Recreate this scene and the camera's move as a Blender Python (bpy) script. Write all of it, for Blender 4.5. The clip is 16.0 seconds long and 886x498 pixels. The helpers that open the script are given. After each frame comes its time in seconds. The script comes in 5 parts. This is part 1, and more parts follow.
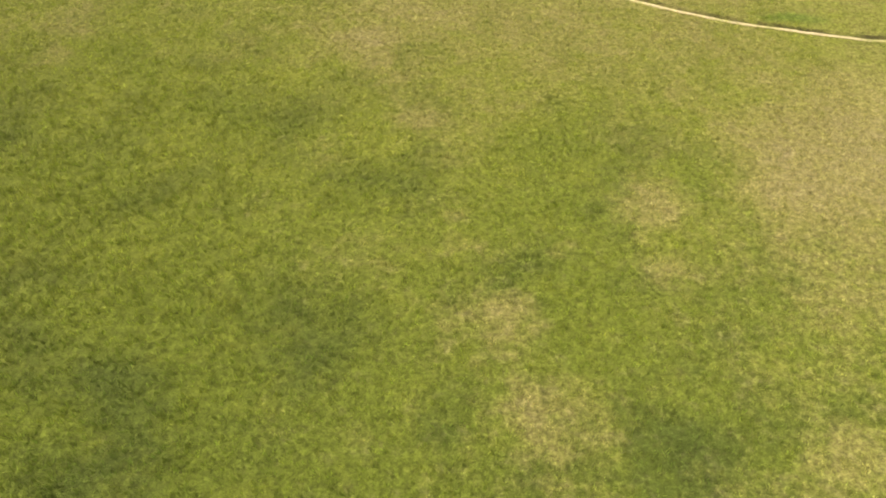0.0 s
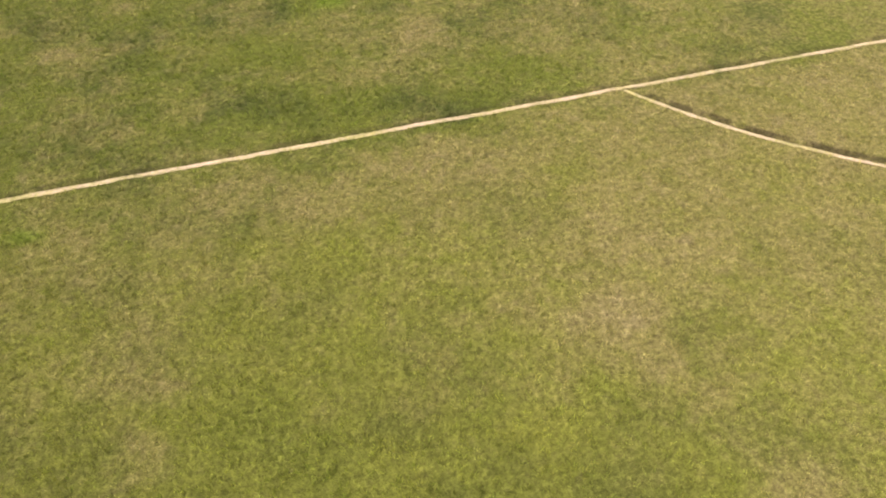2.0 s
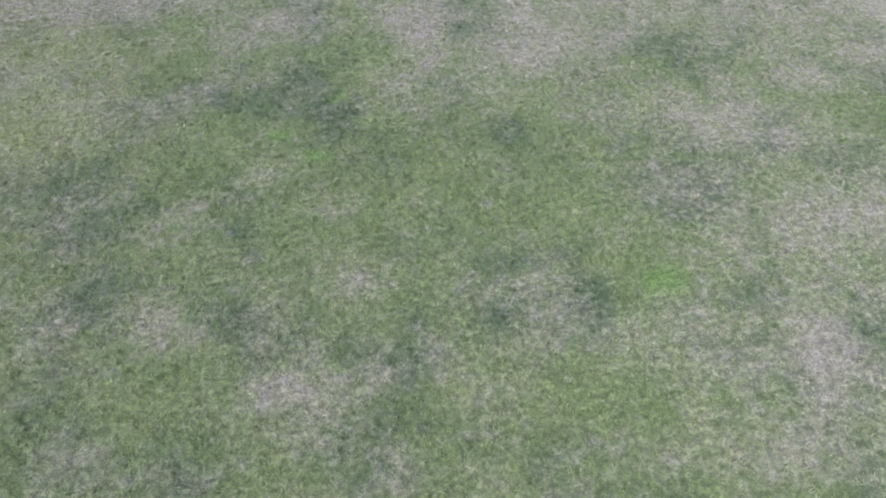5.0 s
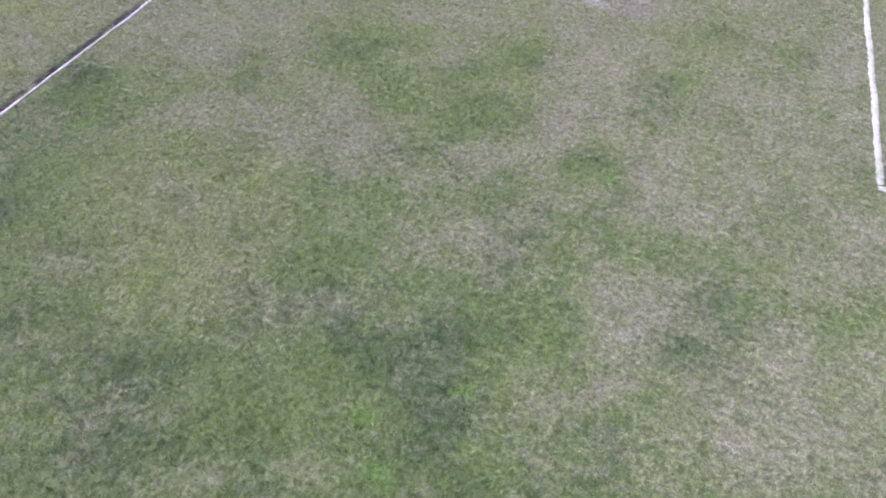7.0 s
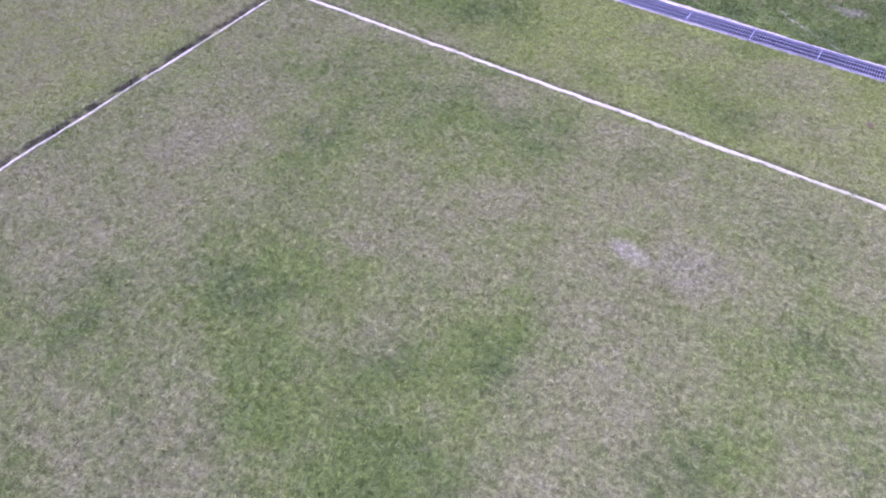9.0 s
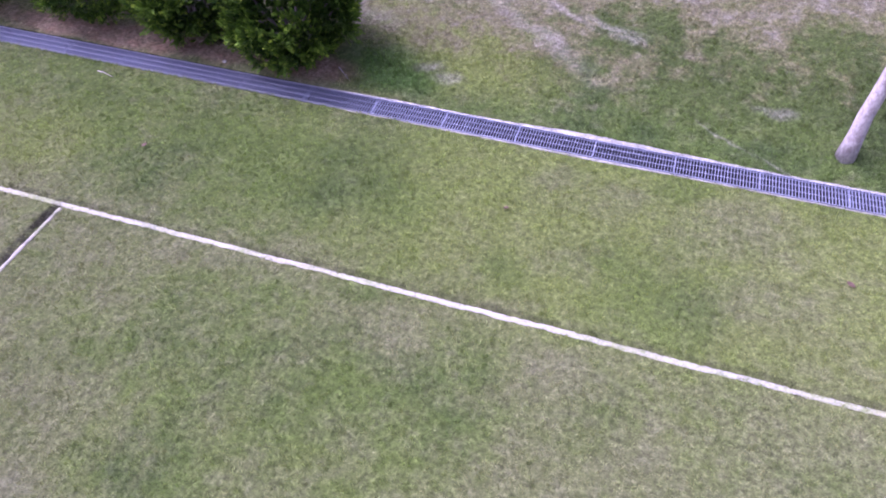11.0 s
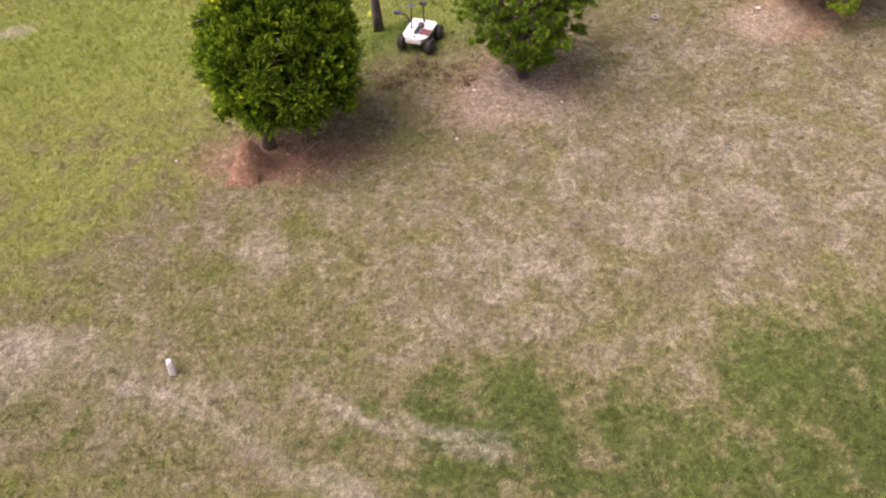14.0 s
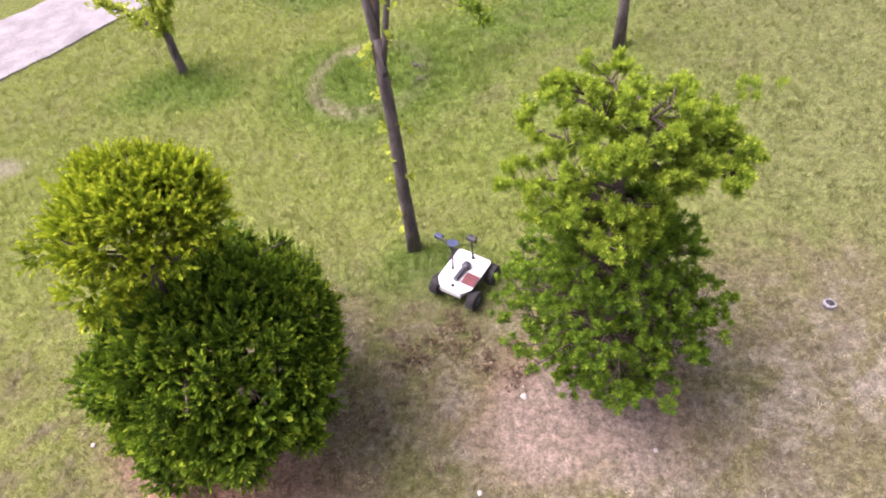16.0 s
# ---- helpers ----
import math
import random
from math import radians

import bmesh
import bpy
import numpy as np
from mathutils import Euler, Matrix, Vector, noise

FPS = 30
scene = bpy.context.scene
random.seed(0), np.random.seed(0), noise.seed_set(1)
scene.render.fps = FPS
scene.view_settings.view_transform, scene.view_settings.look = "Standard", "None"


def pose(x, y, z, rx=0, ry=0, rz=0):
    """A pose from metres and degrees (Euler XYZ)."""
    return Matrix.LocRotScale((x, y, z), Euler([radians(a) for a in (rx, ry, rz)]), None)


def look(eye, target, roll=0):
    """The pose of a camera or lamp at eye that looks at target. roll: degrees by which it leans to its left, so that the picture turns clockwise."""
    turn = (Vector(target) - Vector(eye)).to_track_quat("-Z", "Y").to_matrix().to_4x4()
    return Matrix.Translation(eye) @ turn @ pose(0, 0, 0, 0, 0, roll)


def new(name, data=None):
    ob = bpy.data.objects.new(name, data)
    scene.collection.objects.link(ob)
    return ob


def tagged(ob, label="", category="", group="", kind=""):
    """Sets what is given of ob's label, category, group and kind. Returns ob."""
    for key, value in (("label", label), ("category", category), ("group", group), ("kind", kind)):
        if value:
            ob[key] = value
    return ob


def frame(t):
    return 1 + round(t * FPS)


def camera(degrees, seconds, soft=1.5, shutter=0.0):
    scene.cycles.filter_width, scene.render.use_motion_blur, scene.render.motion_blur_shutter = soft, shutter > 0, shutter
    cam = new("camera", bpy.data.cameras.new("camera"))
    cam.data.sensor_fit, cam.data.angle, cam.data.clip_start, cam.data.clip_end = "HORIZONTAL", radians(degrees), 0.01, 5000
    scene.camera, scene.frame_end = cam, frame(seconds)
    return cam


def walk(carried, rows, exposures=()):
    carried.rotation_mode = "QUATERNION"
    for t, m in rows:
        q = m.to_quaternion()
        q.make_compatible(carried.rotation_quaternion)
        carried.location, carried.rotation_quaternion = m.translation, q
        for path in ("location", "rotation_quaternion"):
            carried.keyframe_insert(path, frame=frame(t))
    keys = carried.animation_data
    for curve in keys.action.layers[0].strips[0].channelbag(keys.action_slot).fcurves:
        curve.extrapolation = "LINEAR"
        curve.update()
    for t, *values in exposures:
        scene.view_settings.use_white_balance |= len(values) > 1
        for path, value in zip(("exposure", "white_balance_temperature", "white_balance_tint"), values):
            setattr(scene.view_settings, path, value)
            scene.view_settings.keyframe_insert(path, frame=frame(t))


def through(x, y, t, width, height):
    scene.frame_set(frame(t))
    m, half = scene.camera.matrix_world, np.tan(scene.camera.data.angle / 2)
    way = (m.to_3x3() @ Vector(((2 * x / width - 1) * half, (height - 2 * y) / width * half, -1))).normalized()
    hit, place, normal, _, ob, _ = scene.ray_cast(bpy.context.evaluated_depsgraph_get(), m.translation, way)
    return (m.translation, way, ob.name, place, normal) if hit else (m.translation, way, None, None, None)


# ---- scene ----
cam = camera(64.8, 16.0, soft=1.9)
PATH = [
    (0, (12.074, -11.844, 5.115), (12.126, -10.488, 3.645), -0.1),
    (0.5, (11.143, -10.496, 5.145), (11.375, -9.165, 3.67), -0.2),
    (1, (10.364, -9.181, 5.19), (10.754, -7.9, 3.704), -0.3),
    (1.5, (9.65, -7.89, 5.173), (10.074, -6.614, 3.693), -0.3),
    (2, (8.88, -6.298, 5.212), (9.22, -5.031, 3.703), -0.6),
    (2.5, (8.059, -5.062, 5.211), (8.412, -3.8, 3.7), 0.1),
    (3, (7.145, -3.631, 5.196), (7.601, -2.403, 3.685), 0.8),
    (3.5, (6.403, -2.482, 5.137), (7.004, -1.301, 3.639), 0.9),
    (4, (6.164, -1.566, 5.088), (6.824, -0.399, 3.604), 1.0),
    (4.5, (6.401, -1.012, 5.098), (6.921, 0.217, 3.609), 1.5),
    (4.7, (6.459, -0.809, 5.08), (6.916, 0.448, 3.593), 1.7),
    (6.8, (7.779, 2.652, 5.727), (7.44, 3.943, 4.238), 0.4),
    (7, (8.178, 3.33, 5.694), (7.715, 4.6, 4.22), 0.3),
    (7.5, (8.649, 5.477, 5.652), (7.934, 6.604, 4.162), 0.8),
    (8, (8.815, 7.351, 5.665), (7.92, 8.315, 4.159), 0.9),
    (8.5, (8.335, 8.126, 5.675), (7.483, 9.112, 4.157), 1.1),
    (9, (7.767, 8.888, 5.678), (7.07, 10.018, 4.182), 0.9),
    (9.2, (7.513, 9.344, 5.716), (6.881, 10.499, 4.211), 0.5),
    (11.3, (6.021, 13.062, 5.736), (5.604, 14.32, 4.238), -1.9),
    (11.5, (5.897, 13.569, 5.765), (5.51, 14.831, 4.262), -2.1),
    (12, (5.549, 14.792, 5.772), (5.27, 16.04, 4.233), -1.8),
    (12.5, (5.435, 15.522, 5.797), (5.225, 16.793, 4.267), -1.9),
    (13, (5.405, 16.97, 5.774), (5.243, 18.257, 4.252), -2.9),
    (13.5, (5.259, 17.866, 5.684), (5.232, 19.166, 4.164), -2.0),
    (14, (5.279, 18.644, 5.417), (5.411, 20.056, 4.007), -1.2),
    (14.5, (5.752, 19.974, 5.406), (5.831, 21.417, 4.024), -3.6),
    (15, (5.995, 21.652, 5.556), (5.928, 23.081, 4.159), -3.3),
    (15.5, (6.138, 22.525, 5.584), (5.933, 23.887, 4.134), -3.2),
    (16, (6.228, 22.631, 5.612), (6.025, 24.037, 4.204), -3.5),
]
LIGHT = [  # seconds, stops, kelvin, tint
    (0.0, 1.27, 11050, 8), (1.5, 1.09, 10900, 8), (1.9, 1.06, 9610, 21), (2.7, 1.04, 5620, 62), (3.0, 1.10, 5320, 69), (3.5, 1.19, 4970, 69), (4.5, 1.27, 4880, 62), (7.0, 1.25, 5020, 55),
    (9.2, 1.27, 5010, 59), (11.3, 1.24, 5250, 50), (12.5, 1.31, 6440, 29), (13.0, 1.19, 6650, 34), (13.5, 1.12, 6780, 36), (14.0, 1.05, 7010, 33), (14.5, 1.12, 6710, 31), (15.0, 1.28, 6440, 31),
    (16.0, 1.46, 6310, 37),
]
walk(cam, [(t, look(eye, target, roll)) for t, eye, target, roll in PATH], LIGHT)

# ---- sky and sun ----
SUN_FROM = Vector((-0.64, -0.06, 1.06)).normalized()
world = bpy.data.worlds.new("sky")
scene.world = world
world.use_nodes = True
wn = world.node_tree
sky = wn.nodes.new("ShaderNodeTexSky")
sky.sky_type, sky.sun_disc = "NISHITA", False
sky.sun_elevation = math.asin(SUN_FROM.z)
sky.sun_rotation = math.atan2(SUN_FROM.x, SUN_FROM.y)
sky.dust_density, sky.air_density, sky.ozone_density = 6.0, 0.75, 0.4
haze = wn.nodes.new("ShaderNodeHueSaturation")
haze.inputs["Saturation"].default_value = 0.45
wn.links.new(sky.outputs[0], haze.inputs["Color"])
wn.links.new(haze.outputs[0], wn.nodes["Background"].inputs[0])
wn.nodes["Background"].inputs[1].default_value = 0.145
sun = new("sun", bpy.data.lights.new("sun", "SUN"))
sun.data.energy, sun.data.angle, sun.data.color = 1.75, radians(42), (1.0, 0.97, 0.93)
sun.matrix_world = look((0, 0, 30), Vector((0, 0, 30)) - SUN_FROM)

# ---- the lie of the land ----
KX = (-2.0, 5.5, 13.0)
KY = (16.5, 19.5, 23.0, 26.5, 30.0, 34.0)
KZ = ((0, 0, 0), (0.03, 0.02, 0.02), (0.25, 0.54, 0.83), (0.30, 0.96, 1.76), (0.40, 1.29, 2.30), (0.52, 1.66, 2.84))
RING = (4.41, 29.95, 0.66)


def gz(x, y):
    """Height of the ground: a flat pitch as far as the drain, a rising bank behind it."""
    u = min(max((x - KX[0]) / 7.5, 0), 1.9999)
    i = int(u)
    u -= i
    y2 = min(max(y, 16.5), 33.999)
    j = max(k for k in range(5) if KY[k] <= y2)
    v = (y2 - KY[j]) / (KY[j + 1] - KY[j])
    z = (1 - v) * ((1 - u) * KZ[j][i] + u * KZ[j][i + 1]) + v * ((1 - u) * KZ[j + 1][i] + u * KZ[j + 1][i + 1])
    if y > 29:
        z += 0.05 * math.exp(-((math.hypot(x - RING[0], y - RING[1]) - RING[2]) / 0.13) ** 2)
    return z


# ---- material helpers ----
def material(name):
    m = bpy.data.materials.new(name)
    m.use_nodes = True
    return m, m.node_tree, m.node_tree.nodes["Principled BSDF"]


def noise_tex(nt, vec, scale, detail=3.0, rough=0.55, distort=0.0):
    n = nt.nodes.new("ShaderNodeTexNoise")
    n.inputs["Scale"].default_value, n.inputs["Detail"].default_value = scale, detail
    n.inputs["Roughness"].default_value, n.inputs["Distortion"].default_value = rough, distort
    if vec is not None:
        nt.links.new(vec, n.inputs["Vector"])
    return n.outputs["Fac"]


def ramp(nt, fac, lo, hi, a=0.0, b=1.0):
    n = nt.nodes.new("ShaderNodeMapRange")
    n.interpolation_type = "SMOOTHSTEP"
    for k, v in zip(("From Min", "From Max", "To Min", "To Max"), (lo, hi, a, b)):
        n.inputs[k].default_value = v
    nt.links.new(fac, n.inputs["Value"])
    return n.outputs[0]


def maths(nt, op, a, b=None):
    n = nt.nodes.new("ShaderNodeMath")
    n.operation = op
    for k, v in enumerate((a, b)):
        if v is None:
            continue
        if isinstance(v, (int, float)):
            n.inputs[k].default_value = v
        else:
            nt.links.new(v, n.inputs[k])
    return n.outputs[0]


def mix(nt, fac, a, b):
    n = nt.nodes.new("ShaderNodeMix")
    n.data_type = "RGBA"
    for sock, v in ((n.inputs[0], fac), (n.inputs[6], a), (n.inputs[7], b)):
        if isinstance(v, (int, float)):
            sock.default_value = v
        elif isinstance(v, tuple):
            sock.default_value = (*v, 1)
        else:
            nt.links.new(v, sock)
    return n.outputs[2]


def patch(nt, vec, x, y, rx, ry, turn=0.0, soft=0.5):
    """1 inside an ellipse on the ground, fading to 0 at its rim."""
    m = nt.nodes.new("ShaderNodeMapping")
    m.vector_type = "TEXTURE"
    m.inputs["Location"].default_value = (x, y, 0)
    m.inputs["Rotation"].default_value = (0, 0, radians(turn))
    m.inputs["Scale"].default_value = (rx, ry, 1)
    nt.links.new(vec, m.inputs["Vector"])
    flat = nt.nodes.new("ShaderNodeVectorMath")
    flat.operation = "MULTIPLY"
    flat.inputs[1].default_value = (1, 1, 0)
    nt.links.new(m.outputs[0], flat.inputs[0])
    ln = nt.nodes.new("ShaderNodeVectorMath")
    ln.operation = "LENGTH"
    nt.links.new(flat.outputs[0], ln.inputs[0])
    return ramp(nt, ln.outputs["Value"], 1 - soft, 1 + soft, 1.0, 0.0)


def bump(nt, bsdf, height, strength, distance):
    b = nt.nodes.new("ShaderNodeBump")
    b.inputs["Strength"].default_value, b.inputs["Distance"].default_value = strength, distance
    nt.links.new(height, b.inputs["Height"])
    nt.links.new(b.outputs[0], bsdf.inputs["Normal"])


# colours of turf and earth
GREEN, DEEP, OLIVE = (0.116, 0.168, 0.036), (0.070, 0.110, 0.030), (0.215, 0.226, 0.092)
SAND, EARTH = (0.500, 0.448, 0.380), (0.370, 0.262, 0.180)
LIME = (0.240, 0.280, 0.068)


# patches of the turf: x, y, half-length, half-width, turn
DARK_SOUTH = ((7.67, -5.53, 1.45, 0.75, -62), (13.72, -5.58, 0.76, 0.68, 42), (13.19, -7.6, 0.54, 0.42, 6), (11.41, -6.34, 0.49, 0.35, -8), (9.9, -8.0, 0.87, 0.53, -69), (9.84, -8.64, 0.39, 0.26, -16), (14.41, -9.39, 0.54, 0.28, 4),
              (9.83, -4.85, 0.96, 0.4, -20), (13.27, -6.63, 0.65, 0.45, -5), (8.36, -5.72, 0.75, 0.51, -40), (11.74, -6.1, 0.41, 0.3, 67), (9.13, -6.32, 0.58, 0.28, -21), (15.24, -6.18, 0.41, 0.28, 28), (9.86, -3.77, 0.15, 0.14, 64),
              (8.51, -3.79, 0.53, 0.28, -18), (8.07, -3.37, 0.43, 0.34, -35))
DARK_MID_A = ((9.44, 0.49, 1.76, 0.38, -16), (11.98, 0.59, 0.57, 0.3, -14), (8.77, 4.84, 1.01, 0.87, -38), (5.04, 2.91, 0.54, 0.37, -55), (9.44, 3.31, 0.4, 0.32, -23), (9.27, 0.71, 0.43, 0.34, -15), (9.07, 0.3, 0.36, 0.22, -22),
              (15.37, 2.76, 0.55, 0.37, 8), (7.53, 5.53, 1.31, 0.53, -22), (8.99, 4.44, 0.57, 0.39, -18), (11.49, 6.46, 0.88, 0.52, -15), (13.63, 4.92, 0.7, 0.47, 29), (7.05, 2.25, 0.29, 0.17, -23), (5.26, 2.48, 0.23, 0.1, -25),
              (8.43, 2.23, 0.62, 0.28, -20), (13.62, 3.37, 0.38, 0.23, 28), (8.94, 0.78, 0.32, 0.25, 31), (4.47, 5.88, 0.54, 0.25, 16))
DARK_MID_B = ((5.65, 5.75, 0.52, 0.34, 13), (6.09, 6.49, 0.38, 0.32, 9))
DARK_NORTH = ((0.58, 9.42, 0.62, 0.42, -30), (3.87, 11.76, 0.73, 0.67, -40), (9.11, 7.82, 0.22, 0.13, 28), (8.29, 11.61, 0.54, 0.43, 74), (10.74, 8.94, 0.39, 0.26, 47), (7.34, 7.6, 0.46, 0.29, 23), (3.38, 11.76, 0.68, 0.63, -18),
              (6.1, 10.76, 0.64, 0.44, 46), (4.66, 10.93, 0.62, 0.38, -42), (5.17, 7.57, 0.45, 0.3, 30), (7.64, 10.24, 0.41, 0.32, 56), (5.63, 11.73, 0.53, 0.37, 31), (5.72, 10.9, 0.37, 0.29, -47))
DARK_END_A = ((9.51, 13.38, 0.69, 0.5, 63), (2.78, 13.85, 0.51, 0.49, -59), (8.28, 12.48, 0.86, 0.41, 49), (5.17, 15.79, 0.51, 0.4, 70), (2.41, 15.33, 0.87, 0.68, 28), (4.19, 15.28, 0.96, 0.47, 34), (2.91, 13.4, 0.5, 0.44, -3),
              (6.26, 12.36, 0.55, 0.51, 56), (8.67, 14.07, 0.59, 0.38, 49), (6.76, 17.1, 0.78, 0.52, 47), (5.13, 15.22, 0.57, 0.43, 41), (2.53, 17.6, 0.69, 0.46, 4), (3.54, 17.85, 0.51, 0.45, -19), (2.83, 16.0, 0.38, 0.23, 6),
              (3.77, 16.31, 0.37, 0.18, 12), (5.14, 17.11, 0.33, 0.25, 16), (6.35, 17.42, 0.34, 0.3, 52), (2.43, 18.25, 0.91, 0.31, 13))
DARK_END_B = ((6.9, 18.87, 0.36, 0.2, 19), (2.77, 15.7, 0.42, 0.27, 4))
PALE_SOUTH_A = ((16.49, -6.09, 1.39, 0.8, 56), (12.66, -8.05, 0.51, 0.29, -1), (11.22, -7.15, 0.62, 0.34, -5), (10.17, -6.47, 0.37, 0.29, -23), (11.16, -9.11, 0.41, 0.25, -6), (13.04, -9.03, 0.42, 0.31, 5), (14.98, -9.55, 0.54, 0.27, 5),
                (10.71, -5.53, 0.51, 0.31, -20), (9.63, -5.79, 0.19, 0.08, -20), (10.22, -6.25, 0.28, 0.15, -20), (10.46, -6.63, 0.31, 0.24, -23), (13.46, -7.2, 0.2, 0.14, 6), (14.43, -7.5, 0.3, 0.19, 2), (12.51, -6.63, 0.19, 0.08, -15),
                (14.49, -6.51, 0.47, 0.34, 16), (12.37, -7.13, 0.27, 0.1, -16), (12.09, -4.97, 0.33, 0.22, -16), (11.3, -3.12, 0.42, 0.31, -4))
PALE_SOUTH_B = ((11.55, -3.74, 0.2, 0.16, 8), (7.19, -3.42, 0.29, 0.21, -43))
PALE_MID_A = ((11.97, -2.46, 0.56, 0.29, -12), (7.42, -2.64, 0.45, 0.27, -25), (7.78, 0.23, 0.39, 0.14, -18), (6.37, 2.67, 0.64, 0.17, -9), (6.57, 4.86, 0.15, 0.12, -64), (10.74, 1.87, 0.57, 0.19, 53), (11.84, 3.52, 0.46, 0.37, -3),
              (6.87, 1.87, 0.32, 0.14, -28), (8.34, -0.4, 0.28, 0.2, -20), (8.8, -0.85, 0.63, 0.29, -23), (10.51, -0.67, 0.71, 0.35, -20), (7.69, 0.97, 0.3, 0.16, -27), (6.9, 0.83, 0.29, 0.14, -28), (6.08, 2.68, 0.33, 0.15, -10),
              (6.79, 4.87, 0.24, 0.16, -27), (5.19, 3.68, 0.3, 0.22, -64), (4.46, 2.63, 0.2, 0.13, -47), (9.91, 1.14, 0.35, 0.22, -10))
PALE_MID_B = ((11.63, 5.1, 0.45, 0.28, 50), (6.43, 1.41, 0.3, 0.18, -25), (8.1, 1.11, 0.23, 0.1, -20), (6.87, 3.7, 0.28, 0.18, -27), (10.22, 0.23, 0.38, 0.23, -7), (4.39, 5.72, 0.33, 0.18, 13), (4.66, 5.44, 0.36, 0.17, 16),
              (2.56, 6.55, 0.38, 0.2, 12), (6.23, 5.5, 0.34, 0.21, 16))
PALE_NORTH_A = ((1.38, 11.17, 0.73, 0.55, 0), (4.1, 9.65, 0.67, 0.51, -53), (6.45, 8.36, 0.63, 0.35, 21), (8.56, 8.13, 0.7, 0.36, 24), (9.84, 7.07, 0.66, 0.32, 26), (8.31, 7.11, 0.43, 0.21, 23), (9.94, 8.13, 0.4, 0.25, 34),
                (6.88, 10.69, 0.66, 0.44, -80), (2.24, 11.98, 0.58, 0.3, -38), (7.1, 11.63, 0.31, 0.27, 86), (8.18, 11.65, 0.27, 0.2, -81), (4.52, 9.76, 0.55, 0.35, -34), (2.4, 9.38, 0.57, 0.44, 14), (6.25, 9.79, 0.32, 0.25, 42),
                (6.06, 8.22, 0.29, 0.2, 36), (5.17, 11.82, 0.28, 0.23, 25), (2.76, 11.38, 0.43, 0.33, -18), (4.07, 9.84, 0.31, 0.2, 18))
PALE_NORTH_B = ((3.21, 9.69, 0.44, 0.29, 12),)
PALE_END = ((7.25, 12.53, 1.38, 0.65, -81), (4.61, 12.96, 0.49, 0.2, -4), (9.27, 12.7, 0.39, 0.26, 81), (7.41, 13.0, 0.75, 0.41, 50), (1.45, 12.96, 0.72, 0.48, 22), (9.41, 13.46, 0.33, 0.21, 77), (7.39, 14.27, 0.55, 0.35, 42),
            (5.27, 14.11, 0.39, 0.23, 35), (6.63, 13.08, 0.46, 0.35, 42), (7.42, 18.39, 0.69, 0.35, 19), (5.47, 18.67, 0.31, 0.16, 16), (6.21, 18.61, 0.3, 0.16, 17), (4.29, 15.99, 0.3, 0.21, 9), (7.73, 17.41, 0.52, 0.28, 22),
            (1.68, 16.21, 0.23, 0.13, 6), (5.95, 17.52, 0.33, 0.16, 16), (5.87, 16.14, 0.29, 0.15, 17))
BANK_GREEN = ((5.15, 22.6, 0.25, 0.3, 0), (6.44, 22.09, 0.29, 0.15, -6), (5.64, 21.98, 0.29, 0.21, -7), (5.77, 21.48, 0.46, 0.21, -6), (4.43, 23.74, 0.29, 0.21, -21), (3.6, 23.6, 0.2, 0.3, 0),
              (8.68, 21.56, 0.95, 0.48, 0), (7.09, 21.56, 0.23, 0.14, 0), (5.83, 21.9, 0.46, 0.24, 2), (4.46, 23.96, 0.37, 0.33, -43), (4.43, 22.94, 0.71, 0.3, -1), (5.52, 25.17, 0.19, 0.16, -16), (5.4, 26.3, 0.4, 0.2, 0))
BANK_PALE = ((8.7, 25.5, 1.1, 0.6, 0), (8.2, 24.6, 0.8, 0.5, 0), (8.38, 23.21, 0.71, 0.4, -3), (6.39, 22.61, 0.31, 0.23, -4), (8.51, 26.74, 0.55, 0.35, -5), (9.6, 26.57, 0.34, 0.18, 67), (8.3, 22.6, 0.5, 0.2, 0), (6.56, 24.56, 0.79, 0.42, -11), (7.54, 25.6, 0.51, 0.22, -4))
DARK = DARK_SOUTH + DARK_MID_A + DARK_MID_B + DARK_NORTH + DARK_END_A + DARK_END_B
PALE = PALE_SOUTH_A + PALE_SOUTH_B + PALE_MID_A + PALE_MID_B + PALE_NORTH_A + PALE_NORTH_B + PALE_END


def ovals(x, y, rows, soft):
    """The strongest of some soft ovals at many places at once."""
    best = np.zeros(len(x))
    for cx, cy, rx, ry, turn in rows:
        c, q = math.cos(radians(turn)), math.sin(radians(turn))
        u, v = ((x - cx) * c + (y - cy) * q) / rx, ((y - cy) * c - (x - cx) * q) / ry
        t = np.clip((1 + soft - np.hypot(u, v)) / (2 * soft), 0, 1)
        best = np.maximum(best, t * t * (3 - 2 * t))
    return best


def ease(v, lo, hi):
    t = np.clip((v - lo) / (hi - lo), 0, 1)
    return t * t * (3 - 2 * t)


